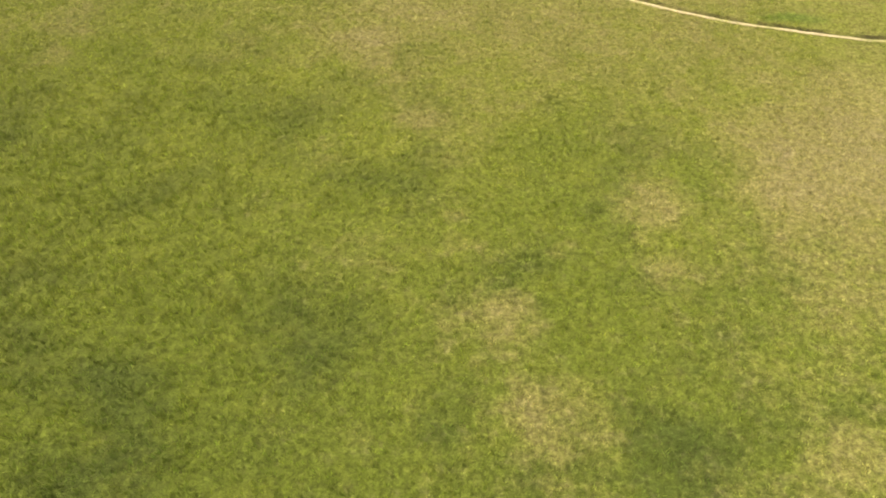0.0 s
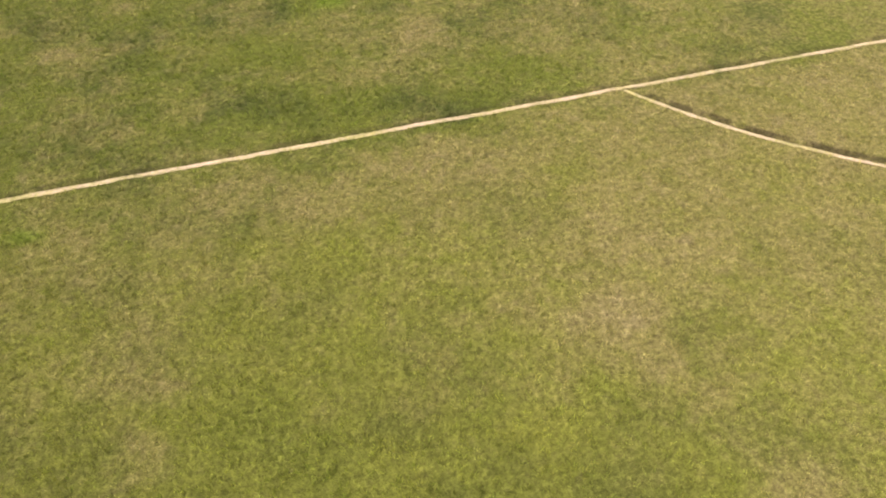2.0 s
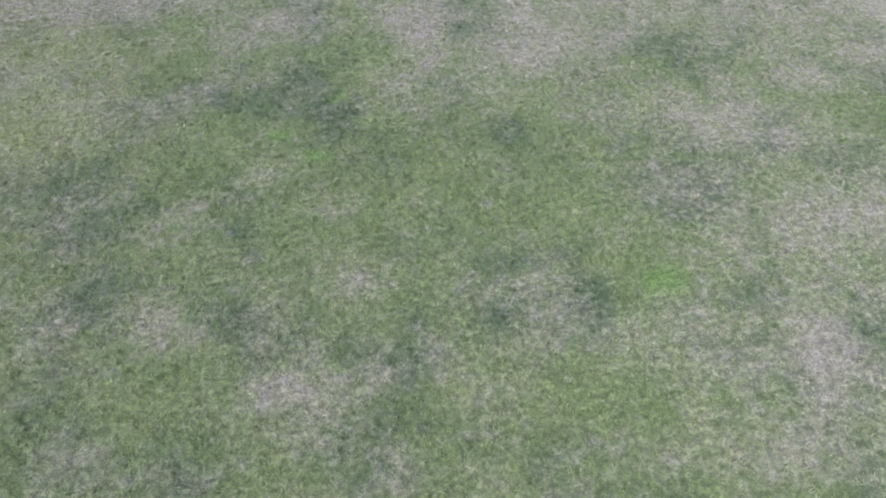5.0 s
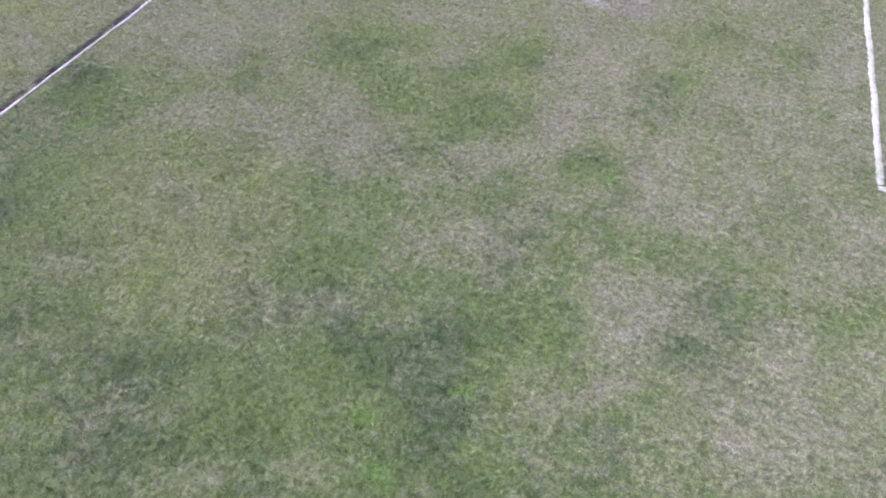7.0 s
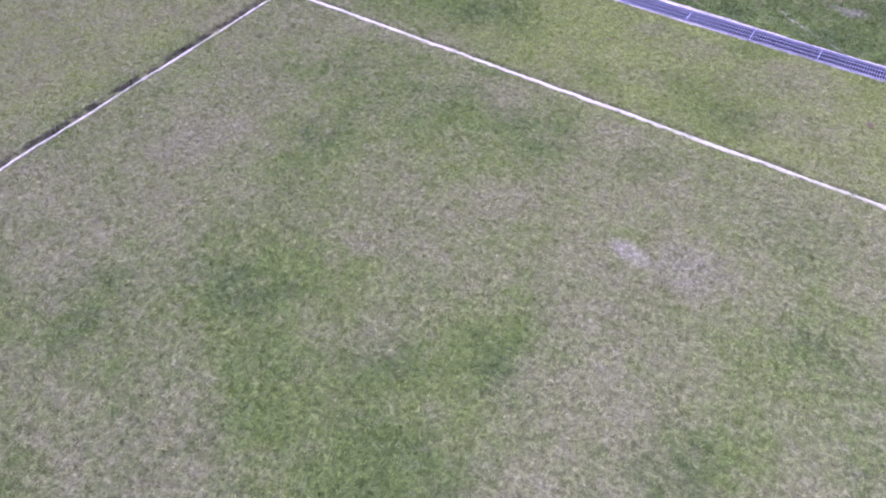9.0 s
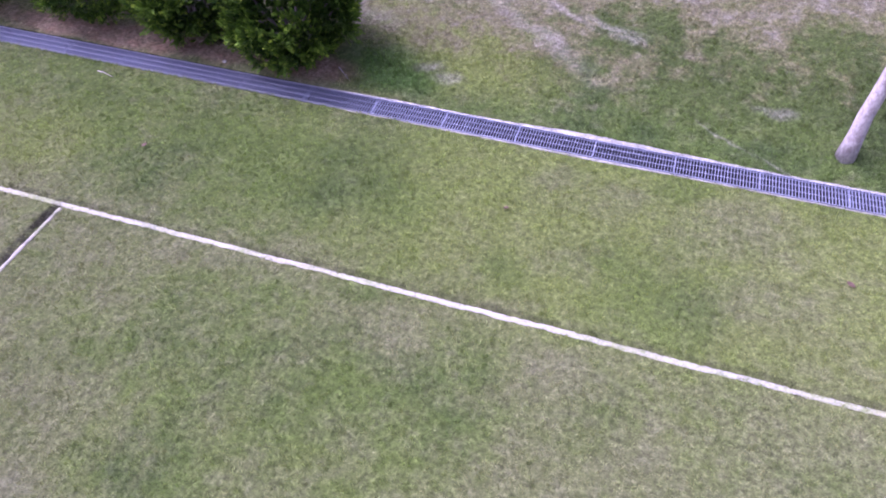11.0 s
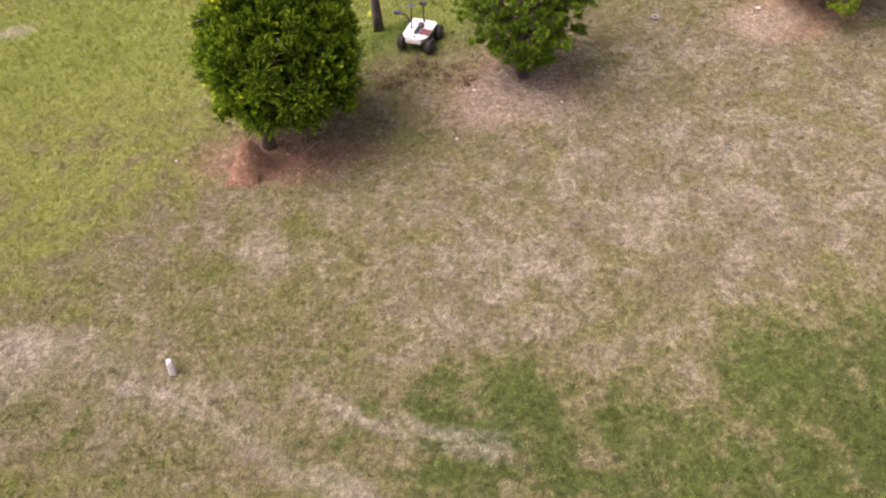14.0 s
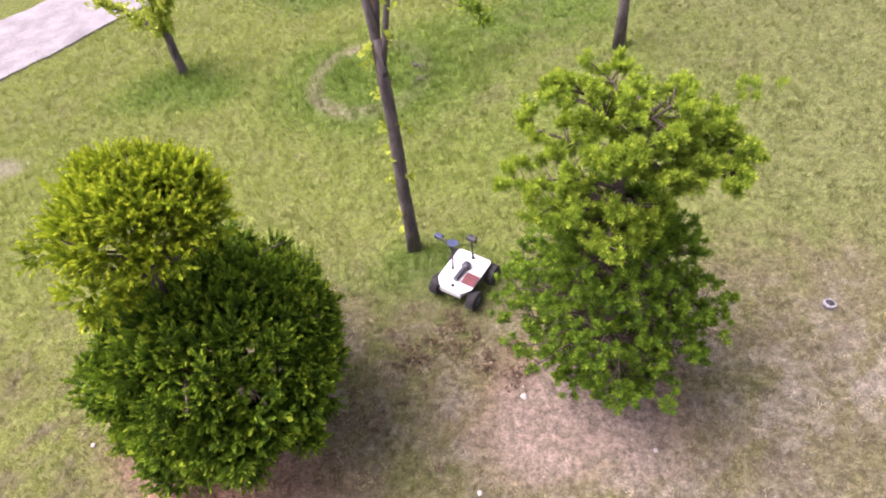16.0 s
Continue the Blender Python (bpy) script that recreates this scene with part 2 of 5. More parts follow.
def turf_zones(x, y):
    """How dry and how fresh the turf is, by place."""
    wob = np.array([tuple(noise.noise_vector(Vector((a * 1.5, b * 1.5, 0.3)))) + tuple(noise.noise_vector(Vector((a * 4, b * 4, 5.3)))) for a, b in zip(x, y)])
    sway = 0.24 + 0.26 * ease(y, 19.6, 21.0) * (1 - ease(y, 24.5, 26.0))
    x = x + sway * wob[:, 0] + 0.12 * wob[:, 3]
    y = y + 0.5 * sway * wob[:, 1] + 0.12 * wob[:, 1] + 0.12 * wob[:, 4]
    dry = 0.02 + 0.085 * ovals(x, y, PALE, 1.0) - 0.095 * ovals(x, y, DARK, 1.0)
    dry -= 0.05 * ovals(x, y, ((2.6, 7.6, 2.2, 3.6, 0), (7.0, 5.0, 3.0, 1.8, -20), (9.0, 0.9, 3.0, 1.0, -15), (5.5, 11.2, 2.6, 2.0, 30), (8.0, -7.5, 2.5, 4.0, -10)), 0.8)
    dry += (0.11 * ease(x, 13.5, 17.5) - 0.10 * (1 - ease(x, 8.5, 12.5)) - 0.06) * (1 - ease(y + 0.8 * wob[:, 2], -6.0, -3.0)) * (1 - np.clip(np.abs(x - 11) / 12 - 0.5, 0, 1))
    dry += 0.035 * ease(y + 0.8 * wob[:, 2], -4.8, -2.2) * (1 - ease(y, -0.5, 0.1)) * (1 - np.clip(np.abs(x - 9.5) / 9 - 0.5, 0, 1))
    dry -= 0.05 * (1 - ease(y, 3.0, 10.0))
    dry -= 0.07 * ease(y, 16.4, 17.2) * (1 - ease(y, 18.9, 19.4))
    south = 1 - ease(y, -0.2, 0.2)
    dry += south * (0.09 * ease(x, 7.5, 13.0) - 0.055) - 0.035 * (1 - ease(y, -8.0, -5.5)) - 0.03 * (1 - south) * (1 - ease(x, 5.0, 9.0)) * (1 - ease(y, 8.0, 12.0))
    dry -= 0.05 * ovals(x, y, ((8.3, 8.2, 2.3, 1.2, 20),), 0.6)
    dry -= 0.07 * ovals(x, y, ((0.6, 18.2, 2.0, 0.7, 5),), 0.5)
    dry += 0.07 * ovals(x, y, ((7.6, 22.9, 3.2, 0.9, 4),), 0.6)
    dry += 0.10 * ovals(x, y, ((9.2, 24.6, 4.2, 2.0, 4), (1.2, 21.9, 1.2, 0.6, 10)), 0.75)
    dry -= 0.23 * ovals(x, y, ((7.9, 20.5, 3.3, 1.1, 6), (7.6, 20.6, 2.6, 0.9, 6), (2.9, 20.05, 0.8, 0.42, -10), (4.2, 20.3, 1.2, 0.6, 0), (12.0, 21.0, 3.0, 1.5, 0), (6.4, 21.5, 1.2, 0.55, 8)), 0.95)
    dry -= 0.10 * ovals(x, y, BANK_GREEN, 0.9) - 0.08 * ovals(x, y, BANK_PALE, 0.8)
    dry -= 0.19 * ease(y, 26.2, 27.6) + 0.16 * ovals(x, y, ((0.3, 26.3, 3.5, 2.7, 8),), 0.25)
    dry -= 0.16 * ovals(x, y, ((4.4, 29.95, 1.3, 1.0, 0), (7.0, 28.6, 2.6, 0.5, 8), (1.8, 30.2, 1.0, 0.7, 0), (5.5, 26.9, 0.7, 0.35, 0)), 0.5)
    fresh = np.maximum(0.85 * ease(y, 26.4, 27.4), 0.9 * ovals(x, y, ((0.3, 26.1, 3.5, 2.9, 8),), 0.3))
    fresh = np.maximum(fresh, 0.72 * ovals(x, y, ((3.6, 20.7, 1.3, 0.75, -20), (2.4, 21.3, 1.0, 0.5, -15)), 0.5))
    fresh = np.maximum(fresh, (0.18 + 0.50 * ease(x, 1.0, 5.5)) * ease(y, 15.0, 17.2) * (1 - ease(y, 18.9, 19.5)))
    fresh = np.maximum(fresh, 0.70 * (1 - ease(x, -0.8, 0.0)) * ease(x, -12, -4) * (1 - ease(y, 17, 19)) * ease(y, 1, 6))
    fresh = np.maximum(fresh, 0.32 * ovals(x, y, ((3.2, 8.0, 1.4, 2.2, 20), (0.8, 11.5, 0.8, 2.0, 0), (6.5, 14.5, 2.5, 0.8, 10)), 0.5))
    fresh = np.maximum(fresh, 0.30 * (1 - ease(y + 0.8 * wob[:, 5], -1.8, 0.2)) * ease(y, -9.5, -4.5))
    fresh = np.maximum(fresh, 0.30 * ease(y + 0.8 * wob[:, 5], 9.0, 12.5) * (1 - ease(x, 8.5, 11.0)) * (1 - ease(y, 16.0, 17.0)))
    dry += 0.05 * ovals(x, y, PALE_SOUTH_A + PALE_SOUTH_B, 1.0) - 0.03 * (1 - ease(y + 0.8 * wob[:, 5], -2.6, -0.8))
    fresh *= 1 - 0.5 * ovals(x, y, DARK, 0.75) - 0.4 * ovals(x, y, PALE, 0.75)
    fresh *= 1 - 0.40 * ovals(x, y, ((6.2, 29.6, 1.9, 1.7, 0),), 0.6)
    fresh *= 1 - 0.95 * ovals(x, y, ((4.4, 29.95, 1.3, 1.0, 0), (1.9, 30.1, 0.9, 0.5, 0), (6.3, 30.9, 1.2, 0.5, 0), (3.2, 32.2, 0.9, 0.5, 0), (5.5, 27.0, 0.5, 0.25, 0)), 0.5)
    return dry, fresh


def turf_colour():
    """The turf's colour by its place: green and dry patches at three scales, bare earth, worn tracks."""
    g = bpy.data.node_groups.new("turf_colour", "ShaderNodeTree")
    g.interface.new_socket("Colour", in_out="OUTPUT", socket_type="NodeSocketColor")
    g.interface.new_socket("Bare", in_out="OUTPUT", socket_type="NodeSocketFloat")
    out = g.nodes.new("NodeGroupOutput")
    pos = g.nodes.new("ShaderNodeNewGeometry").outputs["Position"]
    # wobble the rims of all patches
    wob = g.nodes.new("ShaderNodeTexNoise")
    wob.inputs["Scale"].default_value, wob.inputs["Detail"].default_value = 1.6, 4.0
    g.links.new(pos, wob.inputs["Vector"])
    off = g.nodes.new("ShaderNodeVectorMath")
    off.operation = "MULTIPLY_ADD"
    g.links.new(wob.outputs["Color"], off.inputs[0])
    off.inputs[1].default_value, off.inputs[2].default_value = (0.5, 0.5, 0), (-0.25, -0.25, 0)
    add = g.nodes.new("ShaderNodeVectorMath")
    add.operation = "ADD"
    g.links.new(pos, add.inputs[0])
    g.links.new(off.outputs[0], add.inputs[1])
    wpos = add.outputs[0]
    sep = g.nodes.new("ShaderNodeSeparateXYZ")
    g.links.new(pos, sep.inputs[0])
    X, Y = sep.outputs[0], sep.outputs[1]

    big = noise_tex(g, pos, 0.42, 4, 0.6, 0.6)
    mid = noise_tex(g, pos, 1.35, 5, 0.62, 0.4)
    fine = noise_tex(g, pos, 7.0, 5, 0.7)
    speck = noise_tex(g, pos, 26.0, 3, 0.7)

    def near(*rows):
        total = None
        for row in rows:
            p = patch(g, wpos, *row)
            total = p if total is None else maths(g, "MAXIMUM", total, p)
        return total

    # how dry the grass is
    blot = noise_tex(g, pos, 3.4, 4, 0.6, 0.5)
    dry = maths(g, "ADD", 0.25, maths(g, "ADD", maths(g, "MULTIPLY", big, 0.20), maths(g, "MULTIPLY", mid, 0.30)))
    dry = maths(g, "ADD", dry, maths(g, "MULTIPLY", maths(g, "SUBTRACT", fine, 0.5), maths(g, "ADD", 0.33, maths(g, "SUBTRACT", maths(g, "MULTIPLY", ramp(g, Y, 19.4, 21.0), 0.22), ramp(g, Y, 26.0, 27.5, 0.0, 0.44)))))
    bank = ramp(g, Y, 19.4, 21.0)
    top = ramp(g, Y, 25.6, 27.2)
    streak = noise_tex(g, wpos, 1.1, 5, 0.6, 1.2)
    dry = maths(g, "ADD", dry, maths(g, "MULTIPLY", maths(g, "SUBTRACT", streak, 0.5), maths(g, "MULTIPLY", maths(g, "SUBTRACT", bank, top), 0.55)))
    dry = maths(g, "ADD", dry, maths(g, "MULTIPLY", maths(g, "SUBTRACT", blot, 0.44), maths(g, "ADD", 0.17, maths(g, "SUBTRACT", maths(g, "MULTIPLY", bank, 0.66), maths(g, "MULTIPLY", top, 0.38)))))
    zone = g.nodes.new("ShaderNodeAttribute")
    zone.attribute_name = "dryness"
    dry = maths(g, "ADD", dry, zone.outputs["Fac"])
    fresh = g.nodes.new("ShaderNodeAttribute")
    fresh.attribute_name = "freshness"

    lush = ramp(g, noise_tex(g, pos, 0.8, 4, 0.6), 0.44, 0.68)
    green = mix(g, lush, GREEN, DEEP)
    green = mix(g, maths(g, "MULTIPLY", ramp(g, noise_tex(g, pos, 1.9, 4, 0.65), 0.48, 0.70), 0.20), green, LIME)
    green = mix(g, maths(g, "MULTIPLY", ramp(g, Y, 21.6, 23.2), ramp(g, Y, 25.8, 27.2, 0.75, 0.0)), green, (0.205, 0.205, 0.070))
    green = mix(g, ramp(g, Y, 26.5, 27.5), green, (0.138, 0.218, 0.034))
    green = mix(g, maths(g, "MULTIPLY", bank, ramp(g, Y, 21.6, 23.0, 0.7, 0.0)), green, (0.088, 0.116, 0.031))
    green = mix(g, fresh.outputs["Fac"], green, mix(g, ramp(g, Y, 20.5, 23.5), LIME, mix(g, ramp(g, X, 5.5, 9.5), (0.262, 0.306, 0.074), (0.220, 0.240, 0.088))))
    fade = maths(g, "ADD", maths(g, "MULTIPLY", ramp(g, dry, 0.38, 0.62), maths(g, "SUBTRACT", 1.0, bank)), maths(g, "MULTIPLY", ramp(g, dry, 0.30, 0.64), bank))
    col = mix(g, fade, green, mix(g, bank, OLIVE, (0.215, 0.202, 0.094)))
    tuft = ramp(g, noise_tex(g, pos, 2.3, 5, 0.62, 0.8), 0.40, 0.60)
    straw = mix(g, bank, (0.276, 0.246, 0.190), mix(g, tuft, (0.222, 0.194, 0.128), (0.345, 0.312, 0.232)))
    col = mix(g, maths(g, "MULTIPLY", ramp(g, dry, 0.54, 0.90), maths(g, "ADD", 0.80, maths(g, "MULTIPLY", bank, 0.2))), col, straw)
    # grey thatch between the tufts, and tufts lighter and darker than their neighbours
    thatch = ramp(g, maths(g, "ADD", noise_tex(g, pos, 6.0, 6, 0.78), maths(g, "MULTIPLY", dry, 0.35)), 0.64, 0.86)
    col = mix(g, maths(g, "MULTIPLY", thatch, maths(g, "SUBTRACT", maths(g, "ADD", 0.24, maths(g, "MULTIPLY", bank, 0.08)), maths(g, "MULTIPLY", fresh.outputs["Fac"], 0.30))), col, straw)
    clump = ramp(g, noise_tex(g, pos, 14.0, 5, 0.75), 0.30, 0.70, 0.73, 1.26)
    clump = maths(g, "ADD", clump, maths(g, "MULTIPLY", maths(g, "SUBTRACT", 1.0, clump), maths(g, "MULTIPLY", top, 0.45)))
    vivid = near((9.76, 3.03, 0.22, 0.16, -16, 0.6), (6.77, 5.65, 0.13, 0.10, 0, 0.8), (6.39, 6.08, 0.11, 0.10, 0, 0.8), (7.23, 6.65, 0.11, 0.06, 20, 0.8), (1.19, 8.74, 0.2, 0.1, 34, 0.8), (7.84, 10.06, 0.08, 0.06, 0, 0.8), (5.15, -0.13, 0.34, 0.13, 10, 0.7), (5.98, -0.63, 0.22, 0.12, 0, 0.8))
    col = mix(g, maths(g, "MULTIPLY", vivid, 0.72), col, (0.116, 0.212, 0.028))

    col = mix(g, maths(g, "MULTIPLY", near((2.75, 20.1, 0.72, 0.42, -10, 0.5), (17.45, -2.85, 0.4, 0.14, 0, 0.6)), 0.75), col, (0.088, 0.168, 0.036))
    # sand, earth and worn tracks
    sand = near((1.61, 22.88, 0.75, 0.24, -2, 0.6), (-0.07, 23.32, 0.46, 0.18, -5, 0.6), (-0.26, 22.92, 0.51, 0.28, -30, 0.6), (-1.6, 23.0, 0.9, 0.3, 6, 0.6), (1.56, 21.62, 0.47, 0.16, -68, 0.6),
                (6.83, 14.25, 0.23, 0.16, 0, 0.6), (0.0, 28.7, 0.28, 0.2, 0, 0.6))
    grit = ramp(g, maths(g, "ADD", maths(g, "MULTIPLY", fine, 0.6), maths(g, "MULTIPLY", speck, 0.4)), 0.36, 0.62)
    track = near((4.78, 21.16, 0.45, 0.09, -36, 0.8), (3.31, 22.20, 0.55, 0.08, -34, 0.8), (5.72, 21.46, 0.26, 0.07, -16, 0.8), (5.55, 21.65, 0.38, 0.06, -19, 0.8), (4.87, 21.83, 0.44, 0.07, -32, 0.8),
                 (3.93, 23.72, 0.22, 0.17, -50, 0.9), (3.29, 20.32, 0.16, 0.08, 0, 0.8), (3.60, 20.12, 0.16, 0.11, 0, 0.8), (7.81, 20.44, 0.2, 0.07, 5, 0.9))
    faint = near((7.26, 19.92, 0.42, 0.018, -30, 0.8), (7.92, 19.61, 0.22, 0.018, -27, 0.8), (4.40, 21.40, 1.15, 0.12, -36, 0.8), (1.77, 22.55, 0.45, 0.16, 0, 0.8), (1.08, 22.4, 0.5, 0.25, -6, 0.8), (2.03, 21.14, 0.4, 0.2, -3, 0.8), (3.0, 22.35, 0.9, 0.16, -25, 0.9))
    track = maths(g, "MAXIMUM", maths(g, "MULTIPLY", track, 0.55), maths(g, "MULTIPLY", faint, 0.34))
    sand = maths(g, "MAXIMUM", maths(g, "MULTIPLY", sand, ramp(g, Y, 15.0, 20.0, 0.45, 0.72)), track)
    bare_sand = maths(g, "MULTIPLY", sand, maths(g, "ADD", 0.50, maths(g, "MULTIPLY", grit, 0.50)))
    col = mix(g, maths(g, "MULTIPLY", bare_sand, 0.95), col, SAND)
    soil = near((6.75, 25.65, 0.78, 0.62, 5, 0.35), (4.1, 25.05, 1.0, 0.42, -6, 0.4), (10.3, 26.15, 0.8, 0.45, 0, 0.4), (1.3, 19.85, 0.95, 0.28, 0, 0.4), (-1.5, 19.8, 2.4, 0.26, 0, 0.4))
    bare_soil = maths(g, "MULTIPLY", soil, maths(g, "ADD", 0.62, maths(g, "MULTIPLY", grit, 0.38)))
    earth = mix(g, ramp(g, noise_tex(g, pos, 5.0, 5, 0.7), 0.35, 0.65), EARTH, (0.30, 0.185, 0.12))
    earth = mix(g, near((6.75, 25.5, 0.75, 0.6, 0, 0.4), (9.75, 26.15, 0.5, 0.35, 0, 0.5)), earth, (0.400, 0.318, 0.245))
    col = mix(g, bare_soil, col, earth)

    # a berm of bare earth round the young tree
    rv = g.nodes.new("ShaderNodeVectorMath")
    rv.operation = "DISTANCE"
    g.links.new(pos, rv.inputs[0])
    rv.inputs[1].default_value = (RING[0], RING[1], 1.2)
    rd = maths(g, "ABSOLUTE", maths(g, "SUBTRACT", rv.outputs["Value"], RING[2] + 0.03))
    ring = maths(g, "MULTIPLY", ramp(g, maths(g, "ADD", rd, maths(g, "MULTIPLY", mid, 0.16)), 0.11, 0.26, 1.0, 0.0), ramp(g, X, 4.2, 5.0, 0.85, 0.3))
    col = mix(g, maths(g, "MULTIPLY", ring, grit), col, (0.35, 0.30, 0.205))

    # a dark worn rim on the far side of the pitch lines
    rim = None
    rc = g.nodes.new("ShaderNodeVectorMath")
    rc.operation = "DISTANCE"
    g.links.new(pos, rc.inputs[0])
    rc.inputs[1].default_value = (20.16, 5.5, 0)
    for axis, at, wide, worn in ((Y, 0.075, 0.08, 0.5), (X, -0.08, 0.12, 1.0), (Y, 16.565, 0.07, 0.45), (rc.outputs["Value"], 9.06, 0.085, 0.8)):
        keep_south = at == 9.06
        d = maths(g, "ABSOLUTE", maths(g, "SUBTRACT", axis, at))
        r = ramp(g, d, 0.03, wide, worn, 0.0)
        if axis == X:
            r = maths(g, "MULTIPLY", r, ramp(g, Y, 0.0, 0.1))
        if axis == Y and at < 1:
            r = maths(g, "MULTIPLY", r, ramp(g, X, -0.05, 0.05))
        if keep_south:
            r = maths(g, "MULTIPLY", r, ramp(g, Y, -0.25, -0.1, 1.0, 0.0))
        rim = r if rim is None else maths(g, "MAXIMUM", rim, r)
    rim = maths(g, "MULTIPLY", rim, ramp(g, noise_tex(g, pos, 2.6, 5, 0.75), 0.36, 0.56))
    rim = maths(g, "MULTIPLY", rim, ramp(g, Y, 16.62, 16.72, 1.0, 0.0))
    hsv = g.nodes.new("ShaderNodeHueSaturation")
    g.links.new(col, hsv.inputs["Color"])
    g.links.new(clump, hsv.inputs["Value"])
    col = hsv.outputs[0]
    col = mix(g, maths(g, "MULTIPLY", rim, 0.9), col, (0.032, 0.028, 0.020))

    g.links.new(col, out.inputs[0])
    g.links.new(maths(g, "MAXIMUM", bare_sand, bare_soil), out.inputs[1])
    return g


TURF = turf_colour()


def turf_material(blade):
    m, nt, b = material("grass_blades" if blade else "turf")
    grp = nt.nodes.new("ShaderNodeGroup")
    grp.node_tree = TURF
    pos = nt.nodes.new("ShaderNodeNewGeometry")
    hsv = nt.nodes.new("ShaderNodeHueSaturation")
    nt.links.new(grp.outputs[0], hsv.inputs["Color"])
    if blade:
        rnd = pos.outputs["Random Per Island"]
        tone = nt.nodes.new("ShaderNodeAttribute")
        tone.attribute_name = "tone"
        nt.links.new(maths(nt, "MULTIPLY", ramp(nt, rnd, 0, 1, 0.89, 1.15), tone.outputs["Fac"]), hsv.inputs["Value"])
        nt.links.new(maths(nt, "ADD", 0.485, maths(nt, "MULTIPLY", rnd, 0.03)), hsv.inputs["Hue"])
    else:
        n1 = noise_tex(nt, pos.outputs["Position"], 22, 5, 0.75)
        n2 = noise_tex(nt, pos.outputs["Position"], 60, 4, 0.75)
        h = maths(nt, "ADD", maths(nt, "MULTIPLY", n1, 0.6), maths(nt, "MULTIPLY", n2, 0.4))
        # grainy value, lowered overall: shade between the blades put into the ground colour
        nt.links.new(ramp(nt, h, 0.34, 0.66, 0.34, 0.92), hsv.inputs["Value"])
        bump(nt, b, maths(nt, "ADD", h, maths(nt, "MULTIPLY", noise_tex(nt, pos.outputs["Position"], 8, 3, 0.6), 1.3)), 0.9, 0.06)
    nt.links.new(hsv.outputs[0], b.inputs["Base Color"])
    b.inputs["Roughness"].default_value = 0.75 if blade else 0.9
    b.inputs["Diffuse Roughness"].default_value = 0.6
    b.inputs["Specular IOR Level"].default_value = 0.12
    if blade:
        tr = nt.nodes.new("ShaderNodeBsdfTranslucent")
        nt.links.new(hsv.outputs[0], tr.inputs["Color"])
        mx = nt.nodes.new("ShaderNodeMixShader")
        mx.inputs[0].default_value = 0.50
        nt.links.new(b.outputs[0], mx.inputs[1])
        nt.links.new(tr.outputs[0], mx.inputs[2])
        nt.links.new(mx.outputs[0], nt.nodes["Material Output"].inputs["Surface"])
    return m


def plain(name, colour, rough=0.6, metal=0.0, spread=0.15, scale=9.0, relief=0.3, depth=0.004):
    """A painted, cast or grown surface with blotches and fine grain."""
    m, nt, b = material(name)
    pos = nt.nodes.new("ShaderNodeTexCoord").outputs["Object"]
    a = noise_tex(nt, pos, scale, 4, 0.6)
    f = noise_tex(nt, pos, scale * 7, 3, 0.7)
    dark = tuple(c * (1 - spread * 1.6) for c in colour)
    light = tuple(min(1, c * (1 + spread)) for c in colour)
    h = maths(nt, "ADD", maths(nt, "MULTIPLY", a, 0.6), maths(nt, "MULTIPLY", f, 0.4))
    nt.links.new(mix(nt, ramp(nt, h, 0.3, 0.7), dark, light), b.inputs["Base Color"])
    b.inputs["Roughness"].default_value, b.inputs["Metallic"].default_value = rough, metal
    if relief:
        bump(nt, b, h, relief, depth)
    return m


def chalk(name, low, high):
    """Worn chalk: pale dusty white, with turf showing where it is thin."""
    m, nt, b = material(name)
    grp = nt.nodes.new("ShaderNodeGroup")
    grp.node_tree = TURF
    pos = nt.nodes.new("ShaderNodeNewGeometry").outputs["Position"]
    n = maths(nt, "ADD", maths(nt, "MULTIPLY", noise_tex(nt, pos, 1.1, 3, 0.6), 0.55), maths(nt, "MULTIPLY", noise_tex(nt, pos, 30, 4, 0.75), 0.45))
    tone = mix(nt, noise_tex(nt, pos, 3, 3, 0.6), low, high)
    nt.links.new(mix(nt, ramp(nt, n, 0.39, 0.63, 0.10, 1.0), grp.outputs[0], tone), b.inputs["Base Color"])
    b.inputs["Roughness"].default_value = 0.95
    bump(nt, b, n, 0.4, 0.01)
    return m


def bark(name, dark, light, stretch=0.25):
    m, nt, b = material(name)
    tc = nt.nodes.new("ShaderNodeTexCoord").outputs["Object"]
    mp = nt.nodes.new("ShaderNodeMapping")
    mp.inputs["Scale"].default_value = (1, 1, stretch)
    nt.links.new(tc, mp.inputs["Vector"])
    n1 = noise_tex(nt, mp.outputs[0], 26, 5, 0.7, 0.8)
    n2 = noise_tex(nt, tc, 4, 3, 0.6)
    h = maths(nt, "ADD", maths(nt, "MULTIPLY", n1, 0.7), maths(nt, "MULTIPLY", n2, 0.3))
    nt.links.new(mix(nt, ramp(nt, h, 0.35, 0.65), dark, light), b.inputs["Base Color"])
    b.inputs["Roughness"].default_value = 0.9
    bump(nt, b, n1, 0.8, 0.012)
    return m


